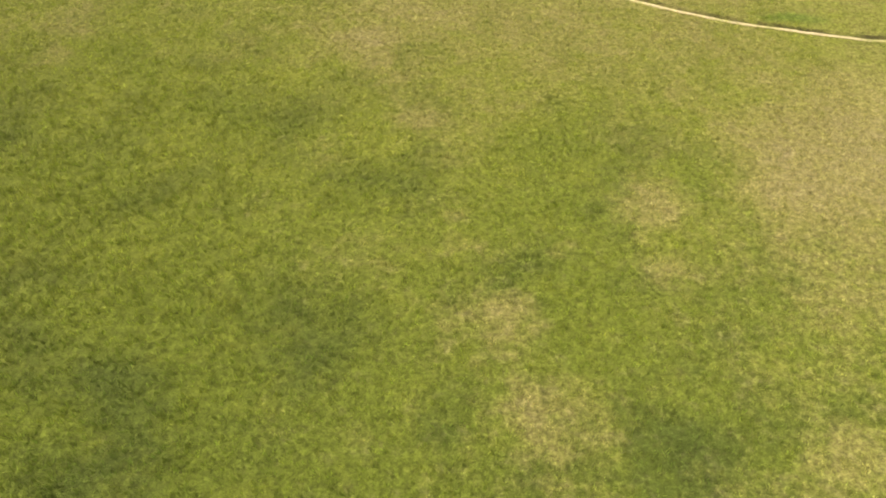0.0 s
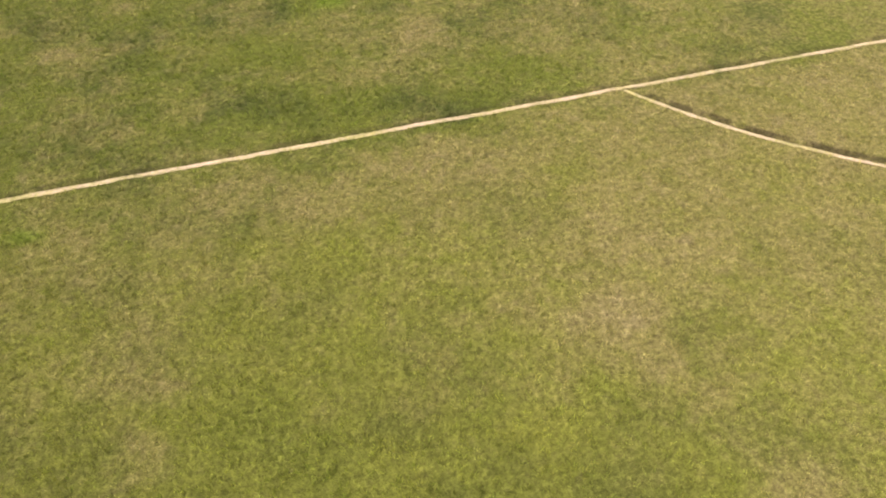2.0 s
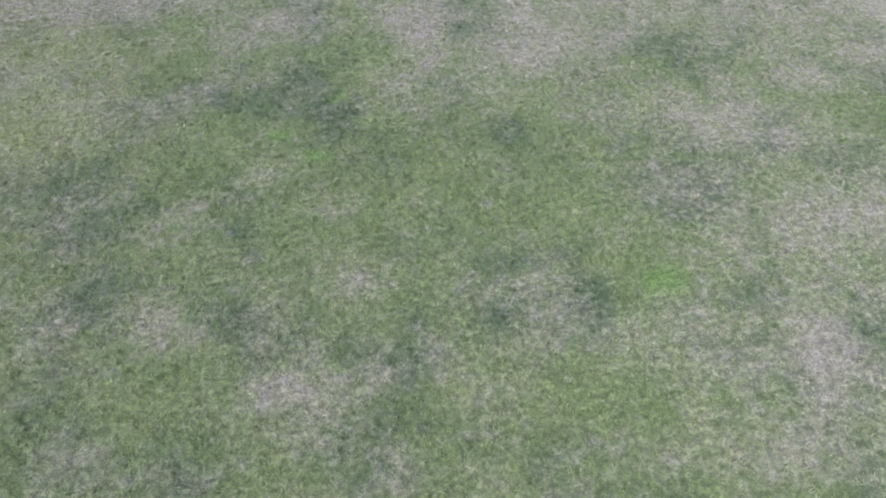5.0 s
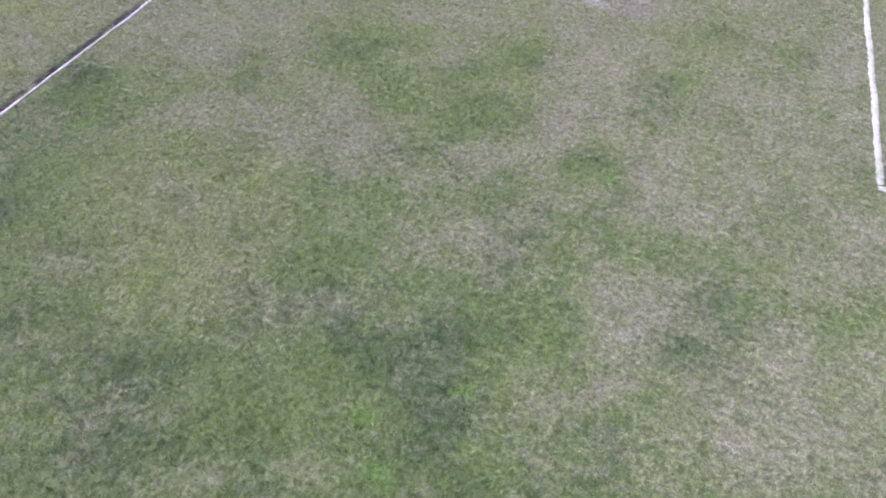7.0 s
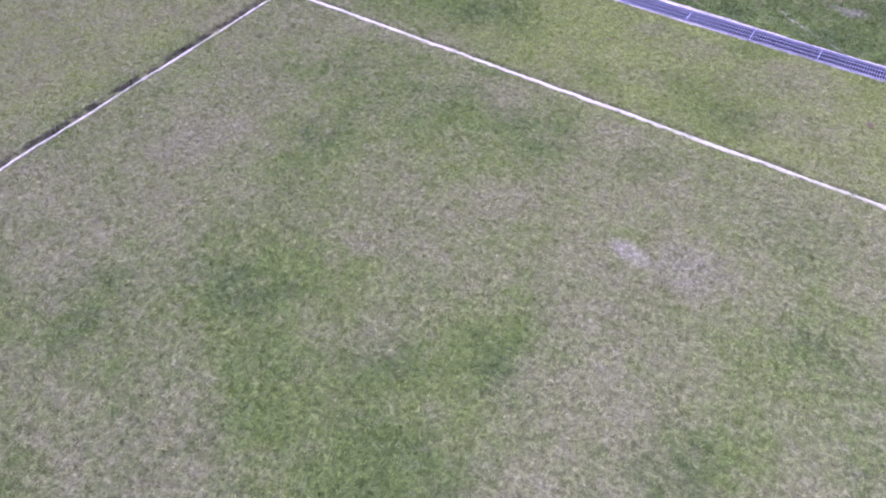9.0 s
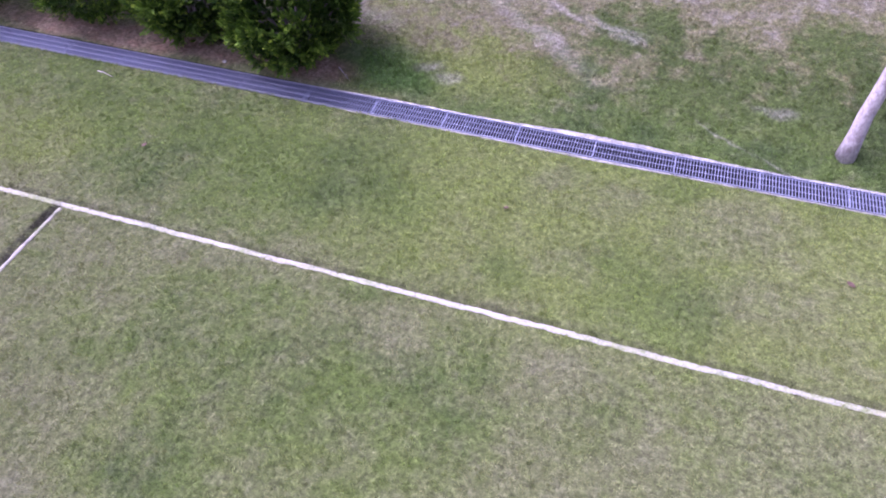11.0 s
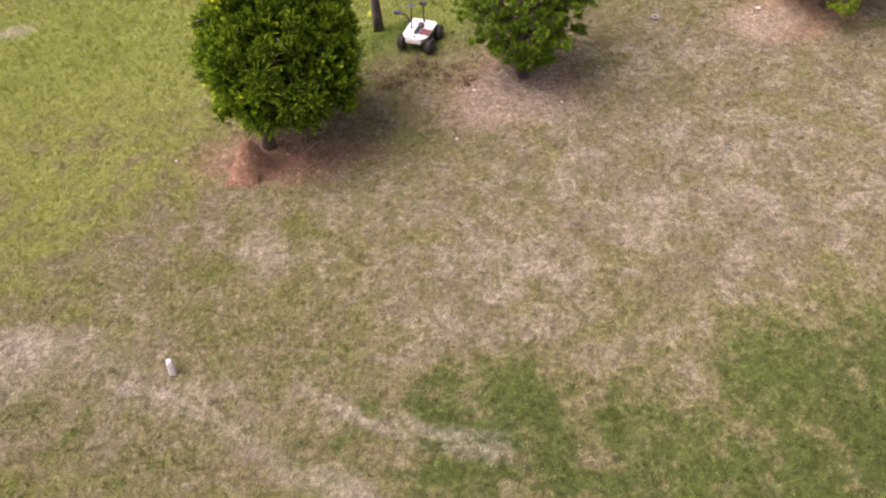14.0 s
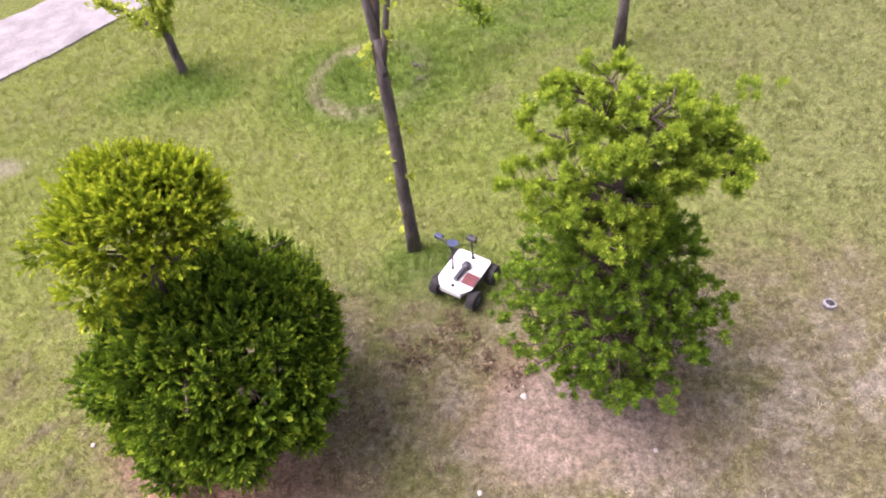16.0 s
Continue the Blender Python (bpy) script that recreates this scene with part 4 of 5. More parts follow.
# ---- grass blades ----
def blades():
    """Tufts of short grass blades, thinner on bare ground, longer on the bank."""
    rng = np.random.default_rng(5)

    def scatter(x0, x1, y0, y1, per):
        n = int((x1 - x0) * (y1 - y0) * per)
        return np.c_[rng.uniform(x0, x1, n), rng.uniform(y0, y1, n)]

    p = np.concatenate([scatter(3.5, 17.5, -10.3, 0, 200), scatter(-2.5, 15, 0, 9, 190), scatter(-3.5, 12, 9, 19.08, 200), scatter(-3.5, 11, 19.55, 33, 200),
                        scatter(-4, 3.5, 19.06, 19.13, 420), scatter(3.5, 11, 19.06, 19.115, 200), scatter(2.2, 11, 19.5, 19.6, 160), scatter(2.1, 3.5, 19.7, 20.5, 260)])
    x, y = p[:, 0], p[:, 1]
    keep = np.ones(len(p), bool)
    bare = rng.uniform(0, 1, len(p))

    def clear(mask, share):
        keep[mask & (bare < share)] = False

    clear(np.abs(y) < 0.04, 0.60)
    clear((np.abs(x) < 0.03) & (y > 0) & (y < 16.5), 0.55)
    clear(np.abs(y - 16.5) < 0.035, 0.60)
    clear((np.abs(x - 11) < 0.045) & (y > 11) & (y < 16.5), 0.80)
    clear((np.abs(y - 11) < 0.045) & (x > 11), 0.80)
    clear((np.abs(np.hypot(x - 20.16, y - 5.5) - 9.15) < 0.035) & (y < 0), 0.80)
    for cx, cy, rx, ry, share in ((6.75, 25.6, 0.85, 0.65, 0.95), (4.0, 25.0, 0.8, 0.45, 0.8), (10.3, 26.15, 0.8, 0.45, 0.8), (1.75, 22.85, 1.1, 0.25, 0.6), (-0.5, 23.1, 1.1, 0.25, 0.6), (1.1, 21.75, 0.5, 0.4, 0.6),
                                  (1.3, 20.1, 0.95, 0.8, 0.95), (-1.5, 20.0, 2.4, 0.5, 0.95), (3.95, 23.72, 0.28, 0.22, 0.7)):
        clear(((x - cx) / rx) ** 2 + ((y - cy) / ry) ** 2 < 1, share)
    clear((y - 31.70) - 1.169 * (x + 0.40) > 0.08, 1.0)
    x, y = x[keep], y[keep]
    n = len(x)
    z = np.array([lie(a, b) for a, b in zip(x, y)])
    dry, fresh = turf_zones(x, y)
    lush = np.maximum(np.maximum(fresh * 0.5, -dry * 3.0), 0)
    long = (0.85 + 0.55 * np.clip(lush, 0, 1.2)) * rng.uniform(0.75, 1.3, n)
    tone = np.clip(rng.normal(1.18, 0.19 + 0.06 * ease(y, 16.0, 20.0), n), 0.45, 1.9)
    tone = 1.14 + (tone - 1.14) * (1 - 0.45 * fresh)
    long += 0.5 * np.exp(-(((x - 2.75) / 0.7) ** 2 + ((y - 20.1) / 0.4) ** 2))
    long += 0.35 * ease(y, 26.3, 27.6) + 0.45 * ovals(x, y, ((4.4, 29.95, 1.3, 1.0, 0), (1.9, 30.2, 0.8, 0.5, 0)), 0.5)
    per = 7
    a = rng.uniform(0, 2 * np.pi, n * per)
    r = 0.028 * np.sqrt(rng.uniform(0, 1, n * per))
    base = np.repeat(np.c_[x, y, z - 0.008], per, 0) + np.c_[r * np.cos(a), r * np.sin(a), np.zeros(n * per)]
    tilt = 0.14 + 0.80 * rng.uniform(0, 1, n * per)
    ln = rng.uniform(0.027, 0.051, n * per) * np.repeat(long, per)
    way = np.repeat(rng.uniform(0, 2 * np.pi, n), per) * 0.5 + a * 0.5 + rng.normal(0, 0.7, n * per)
    d = np.c_[np.cos(way) * np.sin(tilt), np.sin(way) * np.sin(tilt), np.cos(tilt)]
    side = np.c_[-np.sin(way), np.cos(way), np.zeros(n * per)]
    w = rng.uniform(0.0038, 0.0084, n * per)[:, None]
    tri = np.stack([base - side * w, base + side * w, base + d * ln[:, None]], 1)
    me = quick_mesh("grass", tri.reshape(-1, 3), np.full(n * per, 3), BLADE_MAT)
    for key, val in (("dryness", dry), ("freshness", fresh), ("tone", tone)):
        give(me, key, "FACE", np.repeat(val, per))
    return me


tagged(new("grass", blades()), "short mown grass, green with dry straw-coloured patches", "grass", kind="stuff")

# ---- path at the head of the bank ----
def path_slab():
    d = Vector((0.65, 0.76))
    s = Vector((-0.76, 0.65))
    a0 = Vector((-0.40, 31.70))
    vs, fs = [], []
    ks = np.linspace(-14, 16, 241)
    for i, k in enumerate(ks):
        e = 0.05 * noise.noise(Vector((k * 1.4, 0, 0))) + 0.04 * noise.noise(Vector((k * 5.1, 3, 0)))
        for off, dz in ((e, -0.05), (e + 0.01, 0.03), (2.10 + e, 0.03), (2.11 + e, -0.05)):
            q = a0 + d * k + s * off
            vs.append((q.x, q.y, gz(q.x, q.y) + dz))
        if i:
            for j in range(3):
                q = (i - 1) * 4 + j
                fs.append((q, q + 1, q + 5, q + 4))
    return mesh_of("path", vs, fs, PAVING)


tagged(new("path", path_slab()), "pale concrete footpath crossing the top of the grass", "path", kind="structure")


# ---- trees and bushes ----
def juniper(at, label):
    """A clipped juniper: a big dome below, a smaller puff on its leader."""
    rng, pr = np.random.default_rng(21), random.Random(21)
    t = thing("juniper_tree", at, label, "tree")
    dome, puff = Vector((0.30, 0.17, 1.08)), Vector((0.16, 0.13, 2.38))
    limbs = [(bend((0, 0, -0.05), (0.14, 0.1, 1.2), 0, 6, 0.03, pr) + bend((0.14, 0.1, 1.4), puff + Vector((0, 0, -0.1)), 0, 4, 0.03, pr), [0.085, 0.07, 0.065, 0.06, 0.055, 0.05, 0.045, 0.04, 0.035, 0.02])]
    for k in range(26):
        a, h = 2.4 * k, 0.45 + 1.0 * (k / 26)
        tip = dome + Vector((math.cos(a) * 0.74, math.sin(a) * 0.74, -0.45 + 1.0 * (k / 26)))
        limbs.append((bend((0.07, 0.06, h), tip, 0.04, 5, 0.05, pr), [0.022, 0.018, 0.014, 0.010, 0.006]))
    for k in range(34):
        a = 2.1 * k
        tip = puff + Vector((math.cos(a) * 0.40, math.sin(a) * 0.38, pr.uniform(-0.16, 0.22)))
        limbs.append((bend((0.14, 0.12, 1.95), tip, 0.03, 4, 0.04, pr), [0.013, 0.010, 0.007, 0.004]))
    part("trunk", limbs_mesh("trunk", limbs, BARK_PINE, 7, 0.08, 3), None, t, "brown trunk and inner branches")
    s1, w1 = lumps_on(dome, (0.77, 0.80, 0.80), 640, 9, 0.070, rng, -0.80, 0.05, 0.14)
    gap = np.linalg.norm(s1 - np.array(dome + Vector((0.42, -0.62, 0.2))), axis=1) > 0.15
    gap &= np.linalg.norm(s1 - np.array([-0.16, -0.42, 0.62]), axis=1) > 0.24
    gap &= s1[:, 2] > 0.54
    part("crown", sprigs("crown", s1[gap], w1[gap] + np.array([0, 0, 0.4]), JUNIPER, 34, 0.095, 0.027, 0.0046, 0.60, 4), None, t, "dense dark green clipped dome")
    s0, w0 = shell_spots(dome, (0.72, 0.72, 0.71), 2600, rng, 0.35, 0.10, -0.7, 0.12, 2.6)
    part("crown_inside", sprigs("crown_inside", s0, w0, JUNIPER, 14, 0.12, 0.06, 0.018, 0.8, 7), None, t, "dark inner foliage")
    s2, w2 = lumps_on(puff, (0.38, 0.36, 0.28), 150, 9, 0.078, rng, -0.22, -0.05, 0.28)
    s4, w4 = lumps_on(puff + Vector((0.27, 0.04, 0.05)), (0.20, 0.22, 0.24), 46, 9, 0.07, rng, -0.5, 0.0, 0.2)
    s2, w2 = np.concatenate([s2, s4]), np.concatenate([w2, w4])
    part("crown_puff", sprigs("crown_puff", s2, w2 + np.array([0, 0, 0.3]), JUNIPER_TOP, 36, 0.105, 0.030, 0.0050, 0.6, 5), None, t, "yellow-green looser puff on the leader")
    s3, w3 = shell_spots(puff + Vector((-0.28, -0.22, -0.42)), (0.22, 0.16, 0.10), 90, rng, 0.5, 0.2, -0.9)
    part("crown_puff", sprigs("crown_puff_low", s3, w3, JUNIPER_TOP, 22, 0.10, 0.038, 0.009, 0.6, 6), None, t)
    return t


def pine(at, label, skirt, arms, seed=31):
    """A young pine: a short bare trunk, a full skirt of tufted boughs, and above a waist a head of spreading arms."""
    rng, pr = np.random.default_rng(seed), random.Random(seed)
    t = thing("pine_tree", at, label, "tree")
    zs, rs = [z for z, r in skirt], [r for z, r in skirt]
    high = 2.62 if arms else zs[-1] + 0.1
    lean = lambda z: Vector((-0.055 * z, -0.035 * z, z))
    limbs = [([lean(-0.05 + (high + 0.05) * k / 9) + Vector((pr.gauss(0, 0.012), pr.gauss(0, 0.012), 0)) * (k > 0) for k in range(10)], [0.080 * (1 - 0.088 * k) for k in range(10)])]
    spots, ways, tops, topways = [], [], [], []

    def tuft_pad(knot, out, n, size, where, wheres, lift):
        """A round clump of tufts at the end of a side twig."""
        for _ in range(n):
            o = Vector((pr.gauss(0, size), pr.gauss(0, size), pr.gauss(0, size * 0.6)))
            where.append(knot + o)
            wheres.append((out * 0.4 + o.normalized() * 0.6 + Vector((0, 0, lift))).normalized())

    def bough(root, tip, r, pads, size, where, wheres, lift, n=3):
        pts = bend(root, tip, 0.05, 6, 0.03, pr)
        limbs.append((pts, [r, r * 0.85, r * 0.7, r * 0.55, r * 0.4, r * 0.25]))
        d = (Vector(tip) - Vector(root)).normalized()
        across = d.cross(Vector((0, 0, 1))).normalized()
        tuft_pad(pts[-1], d, n, size, where, wheres, lift)
        for k in range(pads):
            s = pr.uniform(0.30, 0.97)
            i = min(4, int(s * 5))
            knot = pts[i].lerp(pts[i + 1], s * 5 - i)
            side = pr.choice((-1, 1)) * pr.uniform(0.06, 0.24) * (1.35 - s)
            end = knot + across * side + d * 0.05 + Vector((0, 0, pr.uniform(-0.01, 0.05)))
            limbs.append(([knot, knot.lerp(end, 0.5) + Vector((0, 0, 0.008)), end], [r * 0.4, r * 0.3, r * 0.2]))
            tuft_pad(end, (end - knot).normalized() * 0.5 + d * 0.5, n, size, where, wheres, lift)

    count = 118 if arms else 70
    for k in range(count):
        s = (k + 0.5) / count
        a = 2.399 * k + pr.uniform(-0.25, 0.25)
        z = zs[0] + (zs[-1] - zs[0]) * s ** 0.92
        reach = float(np.interp(z, zs, rs)) * pr.choice((0.72, 0.9, 1.0, 1.0, 1.05))
        tip = lean(z) + Vector((math.cos(a) * reach, math.sin(a) * reach, pr.uniform(-0.05, 0.05)))
        bough(lean(max(0.12, z - 0.22 * reach - 0.05)), tip, 0.010, 5 + int(5.5 * reach), 0.022, spots, ways, 0.55)
    for a, z, reach, rise, pads in arms:
        root, ar = lean(z), radians(a)
        bough(root, root + Vector((math.cos(ar) * reach, math.sin(ar) * reach, rise)), 0.014, int(pads * 2.0), 0.022, tops, topways, 0.7, 4)
    if arms:
        for z in (2.30, 2.42, 2.54, 2.62):
            tuft_pad(lean(z), Vector((0, 0, 1)), 14, 0.07, tops, topways, 0.6)
        tip = Vector((0.51, 0.16, 2.53))
        limbs.append((bend((0.28, 0.06, 2.26), tip, 0.03, 4, 0.02, pr), [0.005, 0.004, 0.003, 0.002]))
        tuft_pad(tip, Vector((0.5, 0, 0.8)), 7, 0.045, tops, topways, 0.5)
    part("trunk", limbs_mesh("trunk", limbs, BARK_PINE, 7, 0.08, seed), None, t, "brown trunk with thin side branches")
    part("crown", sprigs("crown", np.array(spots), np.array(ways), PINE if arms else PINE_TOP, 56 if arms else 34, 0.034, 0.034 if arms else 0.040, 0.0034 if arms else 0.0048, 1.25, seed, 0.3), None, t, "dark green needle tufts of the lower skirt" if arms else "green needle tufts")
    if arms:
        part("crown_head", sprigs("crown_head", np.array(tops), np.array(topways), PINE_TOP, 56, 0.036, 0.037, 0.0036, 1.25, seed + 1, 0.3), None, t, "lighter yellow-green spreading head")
    return t


def thuja(at, size, label, seed, per=30):
    """A dense evergreen bush of upright flat sprays, down to the ground."""
    rng, pr = np.random.default_rng(seed), random.Random(seed)
    t = thing("evergreen_bush", at, label, "bush", "evergreen bushes beside the drain")
    rx, ry, h = size
    limbs = []
    for k in range(14):
        a = 2.4 * k
        limbs.append((bend((0, 0, -0.04), (math.cos(a) * rx * 0.7, math.sin(a) * ry * 0.7, h * pr.uniform(0.3, 0.85)), 0.1, 6, 0.05, pr), [0.035, 0.03, 0.024, 0.018, 0.012, 0.006]))
    part("trunk", limbs_mesh("trunk", limbs, BARK_DARK, 7, 0.08, seed), None, t, "dark stems inside the bush")
    s, w = lumps_on((0, 0, h * 0.5), (rx * 0.95, ry * 0.95, h * 0.50), 135, 17, 0.150, rng, -0.97, 0.06, 0.14)
    inner, iw = shell_spots((0, 0, h * 0.5), (rx * 0.86, ry * 0.86, h * 0.46), 1500, rng, 0.22, 0.08, -0.97)
    s, w = np.concatenate([s, inner]), np.concatenate([w, iw])
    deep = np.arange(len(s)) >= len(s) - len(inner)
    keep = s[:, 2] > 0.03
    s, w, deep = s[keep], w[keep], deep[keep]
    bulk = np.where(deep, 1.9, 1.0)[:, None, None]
    # each spray: a flat fan of scale-leaf twigs along a midrib
    n = len(s)
    d = unit(w + np.array([0, 0, 0.50]) + rng.normal(0, 0.25, (n, 3)))
    side = unit(np.cross(d, w + rng.normal(0, 0.6, (n, 3))))
    along = np.sort(rng.uniform(0, 1, (n, per)), 1)
    flip = np.where(np.arange(per) % 2, 1.0, -1.0)[None, :]
    ang = flip * (0.95 - 0.60 * along) + rng.normal(0, 0.10, (n, per))
    dirs = unit(d[:, None] * np.cos(ang)[..., None] + side[:, None] * np.sin(ang)[..., None] + rng.normal(0, 0.09, (n, per, 3)))
    along = along[..., None]
    ln = rng.uniform(0.034, 0.058, (n, per, 1)) * (1.25 - 0.55 * along) * (0.5 + 0.5 * bulk)
    start = s[:, None] + d[:, None] * (0.13 * along - 0.06)
    flat = np.cross(d, side)[:, None] + rng.normal(0, 0.16, (n, per, 3))
    cross = unit(np.cross(dirs, flat)) * rng.uniform(0.0052, 0.0088, (n, per, 1)) * bulk
    quad = np.stack([start, start + dirs * ln * 0.5 - cross, start + dirs * ln, start + dirs * ln * 0.5 + cross], 2)
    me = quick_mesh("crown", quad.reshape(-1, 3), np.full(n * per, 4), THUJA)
    # inner sprays held to the dark tone: the bush's inner shade put into colour
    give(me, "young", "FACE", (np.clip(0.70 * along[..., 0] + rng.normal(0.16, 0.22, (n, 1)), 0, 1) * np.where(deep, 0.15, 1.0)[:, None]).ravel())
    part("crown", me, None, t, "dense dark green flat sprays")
    return t


def leaf_tree(at, label, trunk, radii, boughs, sprouts, mat, leaf_mat, seed, leaf=0.055, group="young street trees on the bank"):
    """A slim young tree: tapering trunk, a few boughs, tufts of fresh leaves on the wood."""
    rng, pr = np.random.default_rng(seed), random.Random(seed)
    t = thing("young_tree", at, label, "tree", group)
    limbs = [(trunk, radii)]
    spots, ways = [], []
    for a, b, r, tufts in boughs:
        pts = bend(a, b, 0.05, 7, 0.03, pr)
        limbs.append((pts, [r * (1 - 0.13 * i) for i in range(7)]))
        for _ in range(tufts):
            p = pts[pr.randrange(1, 7)] + Vector((pr.gauss(0, 0.05), pr.gauss(0, 0.05), pr.gauss(0, 0.04)))
            spots.append(p)
            ways.append(Vector((pr.gauss(0, 0.5), pr.gauss(0, 0.5), 0.6)).normalized())
    tr = [Vector(p) for p in trunk]
    for s, a in sprouts:
        i = min(len(tr) - 2, int(s * (len(tr) - 1)))
        f = s * (len(tr) - 1) - i
        p = tr[i].lerp(tr[i + 1], f)
        r = radii[i] + (radii[i + 1] - radii[i]) * f
        o = Vector((math.cos(a), math.sin(a), 0))
        for _ in range(2):
            spots.append(p + o * (r + 0.02) + Vector((pr.gauss(0, 0.022), pr.gauss(0, 0.022), pr.gauss(0, 0.025))))
            ways.append((o + Vector((0, 0, 0.5))).normalized())
    part("trunk", limbs_mesh("trunk", limbs, mat, 12, 0.05, seed), None, t)
    if spots:
        part("leaves", leaf_cloud("leaves", np.array(spots), np.array(ways), leaf_mat, 5, leaf, leaf * 0.42, 0.8, seed, 0.6), None, t, "tufts of fresh yellow-green leaves")
    return t


def on(x, y, dz=0.0):
    return (x, y, gz(x, y) + dz)


juniper(on(3.95, 25.18), "clipped juniper with a dense dark dome and yellow-green top puff")
SKIRT = ((0.20, 0.26), (0.40, 0.42), (0.62, 0.66), (0.90, 0.75), (1.20, 0.66), (1.48, 0.48), (1.70, 0.30), (1.84, 0.16))
ARMS = ((4, 2.10, 0.60, 0.16, 15), (24, 2.12, 0.50, 0.26, 12), (-14, 2.12, 0.58, 0.08, 11), (52, 2.2, 0.38, 0.26, 6), (184, 1.98, 0.70, 0.06, 8), (164, 2.08, 0.62, 0.22, 7), (204, 1.96, 0.60, 0.0, 7), (140, 2.2, 0.42, 0.30, 6),
        (228, 1.96, 0.44, 0.10, 7), (250, 1.80, 0.44, 0.10, 8), (272, 1.88, 0.34, 0.14, 6), (318, 2.16, 0.34, 0.12, 6), (95, 2.1, 0.40, 0.22, 6), (172, 2.34, 0.42, 0.24, 6), (128, 2.42, 0.30, 0.20, 4), (12, 2.38, 0.26, 0.20, 4), (236, 2.22, 0.30, 0.16, 6), (264, 2.14, 0.28, 0.20, 7), (300, 2.26, 0.24, 0.14, 6))
LOW_SKIRT = ((0.12, 0.45), (0.35, 0.66), (0.65, 0.74), (0.95, 0.56), (1.20, 0.26), (1.32, 0.08))
pine(on(6.95, 25.84), "young pine with a full green skirt and a spreading lighter head", SKIRT, ARMS)
pine(on(10.72, 26.25), "low bushy young pine standing on bare brown soil", LOW_SKIRT, (), 57)
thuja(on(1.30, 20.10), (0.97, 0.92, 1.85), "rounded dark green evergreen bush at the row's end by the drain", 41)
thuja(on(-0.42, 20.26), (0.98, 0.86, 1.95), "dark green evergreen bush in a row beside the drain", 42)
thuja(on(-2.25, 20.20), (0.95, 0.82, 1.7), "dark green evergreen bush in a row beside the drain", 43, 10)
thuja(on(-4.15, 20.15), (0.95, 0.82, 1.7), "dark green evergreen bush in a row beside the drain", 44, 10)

up = lambda x, y, h, n=7, k=0.02, s=1: [Vector((x * i / (n - 1) + (k * math.sin(i * 1.9 + s) if i else 0), y * i / (n - 1), -0.05 + (h + 0.05) * i / (n - 1))) for i in range(n)]
# slim tree with leaf tufts on its trunk
leaf_tree(on(5.30, 27.22), "slim dark-barked young tree with leaf tufts on its trunk", up(-0.12, -0.02, 2.15, 7, 0.006), [0.072, 0.060, 0.056, 0.053, 0.050, 0.048, 0.030],
          [((-0.105, -0.02, 1.85), (-0.30, 0.1, 3.6), 0.044, 10), ((-0.105, -0.02, 1.9), (0.10, 0.05, 3.5), 0.028, 8), ((-0.11, -0.02, 1.9), (-0.14, 0.25, 3.4), 0.024, 6)],
          [(0.10, 2.6), (0.22, 3.3), (0.40, 3.4), (0.42, 0.1), (0.52, 3.2), (0.64, 0.0), (0.66, 3.3), (0.80, 3.3), (0.90, 3.0), (0.97, 3.6), (0.99, 0.3)], BARK_DARK, LEAF, 61, 0.062)
leaf_tree(on(1.78, 30.46), "short crooked young tree with leafy forked branches", up(-0.06, -0.03, 0.62, 5, 0.01), [0.075, 0.062, 0.058, 0.055, 0.052],
          [((-0.06, -0.03, 0.55), (-0.80, -0.02, 0.98), 0.034, 90), ((-0.06, -0.03, 0.55), (0.10, 0.0, 1.25), 0.034, 130), ((-0.05, -0.02, 0.5), (-0.10, -0.1, 1.1), 0.02, 70), ((0.0, 0.0, 0.8), (0.12, -0.12, 1.15), 0.014, 50)], [], BARK_DARK, LEAF, 62, 0.065)
leaf_tree(on(4.58, 29.83), "reddish-brown young tree inside a ring of bare earth", up(0.0, 0.02, 1.5, 6, 0.015), [0.062, 0.052, 0.05, 0.047, 0.044, 0.04],
          [((0, 0.02, 1.45), (-0.4, 0.2, 2.5), 0.026, 16), ((0, 0.02, 1.45), (0.5, 0.5, 2.3), 0.026, 30), ((0, 0.02, 1.2), (0.92, 0.28, 0.84), 0.018, 5), ((0.92, 0.28, 0.84), (1.24, 0.37, 0.62), 0.008, 56)], [(0.4, 0.1), (0.45, 3.0)], BARK_RED, LEAF_GREEN, 63, 0.06)
leaf_tree(on(7.32, 30.08), "slim grey-barked young tree on the bank", up(-0.02, 0.0, 2.4, 6, 0.012), [0.075, 0.06, 0.055, 0.05, 0.045, 0.04],
          [((-0.02, 0, 2.3), (-0.4, 0.3, 3.4), 0.03, 10), ((-0.02, 0, 2.3), (0.4, 0.2, 3.4), 0.03, 10)], [(0.05, 1.0)], BARK_DARK, LEAF, 64)
leaf_tree(on(10.16, 28.58), "slim dark-barked young tree on the bank", up(0.05, 0.0, 2.4, 6, 0.012), [0.075, 0.06, 0.055, 0.05, 0.045, 0.04],
          [((0.05, 0, 2.3), (-0.3, 0.3, 3.3), 0.03, 10), ((0.05, 0, 2.3), (0.5, 0.2, 3.3), 0.03, 10)], [], BARK_DARK, LEAF, 65)
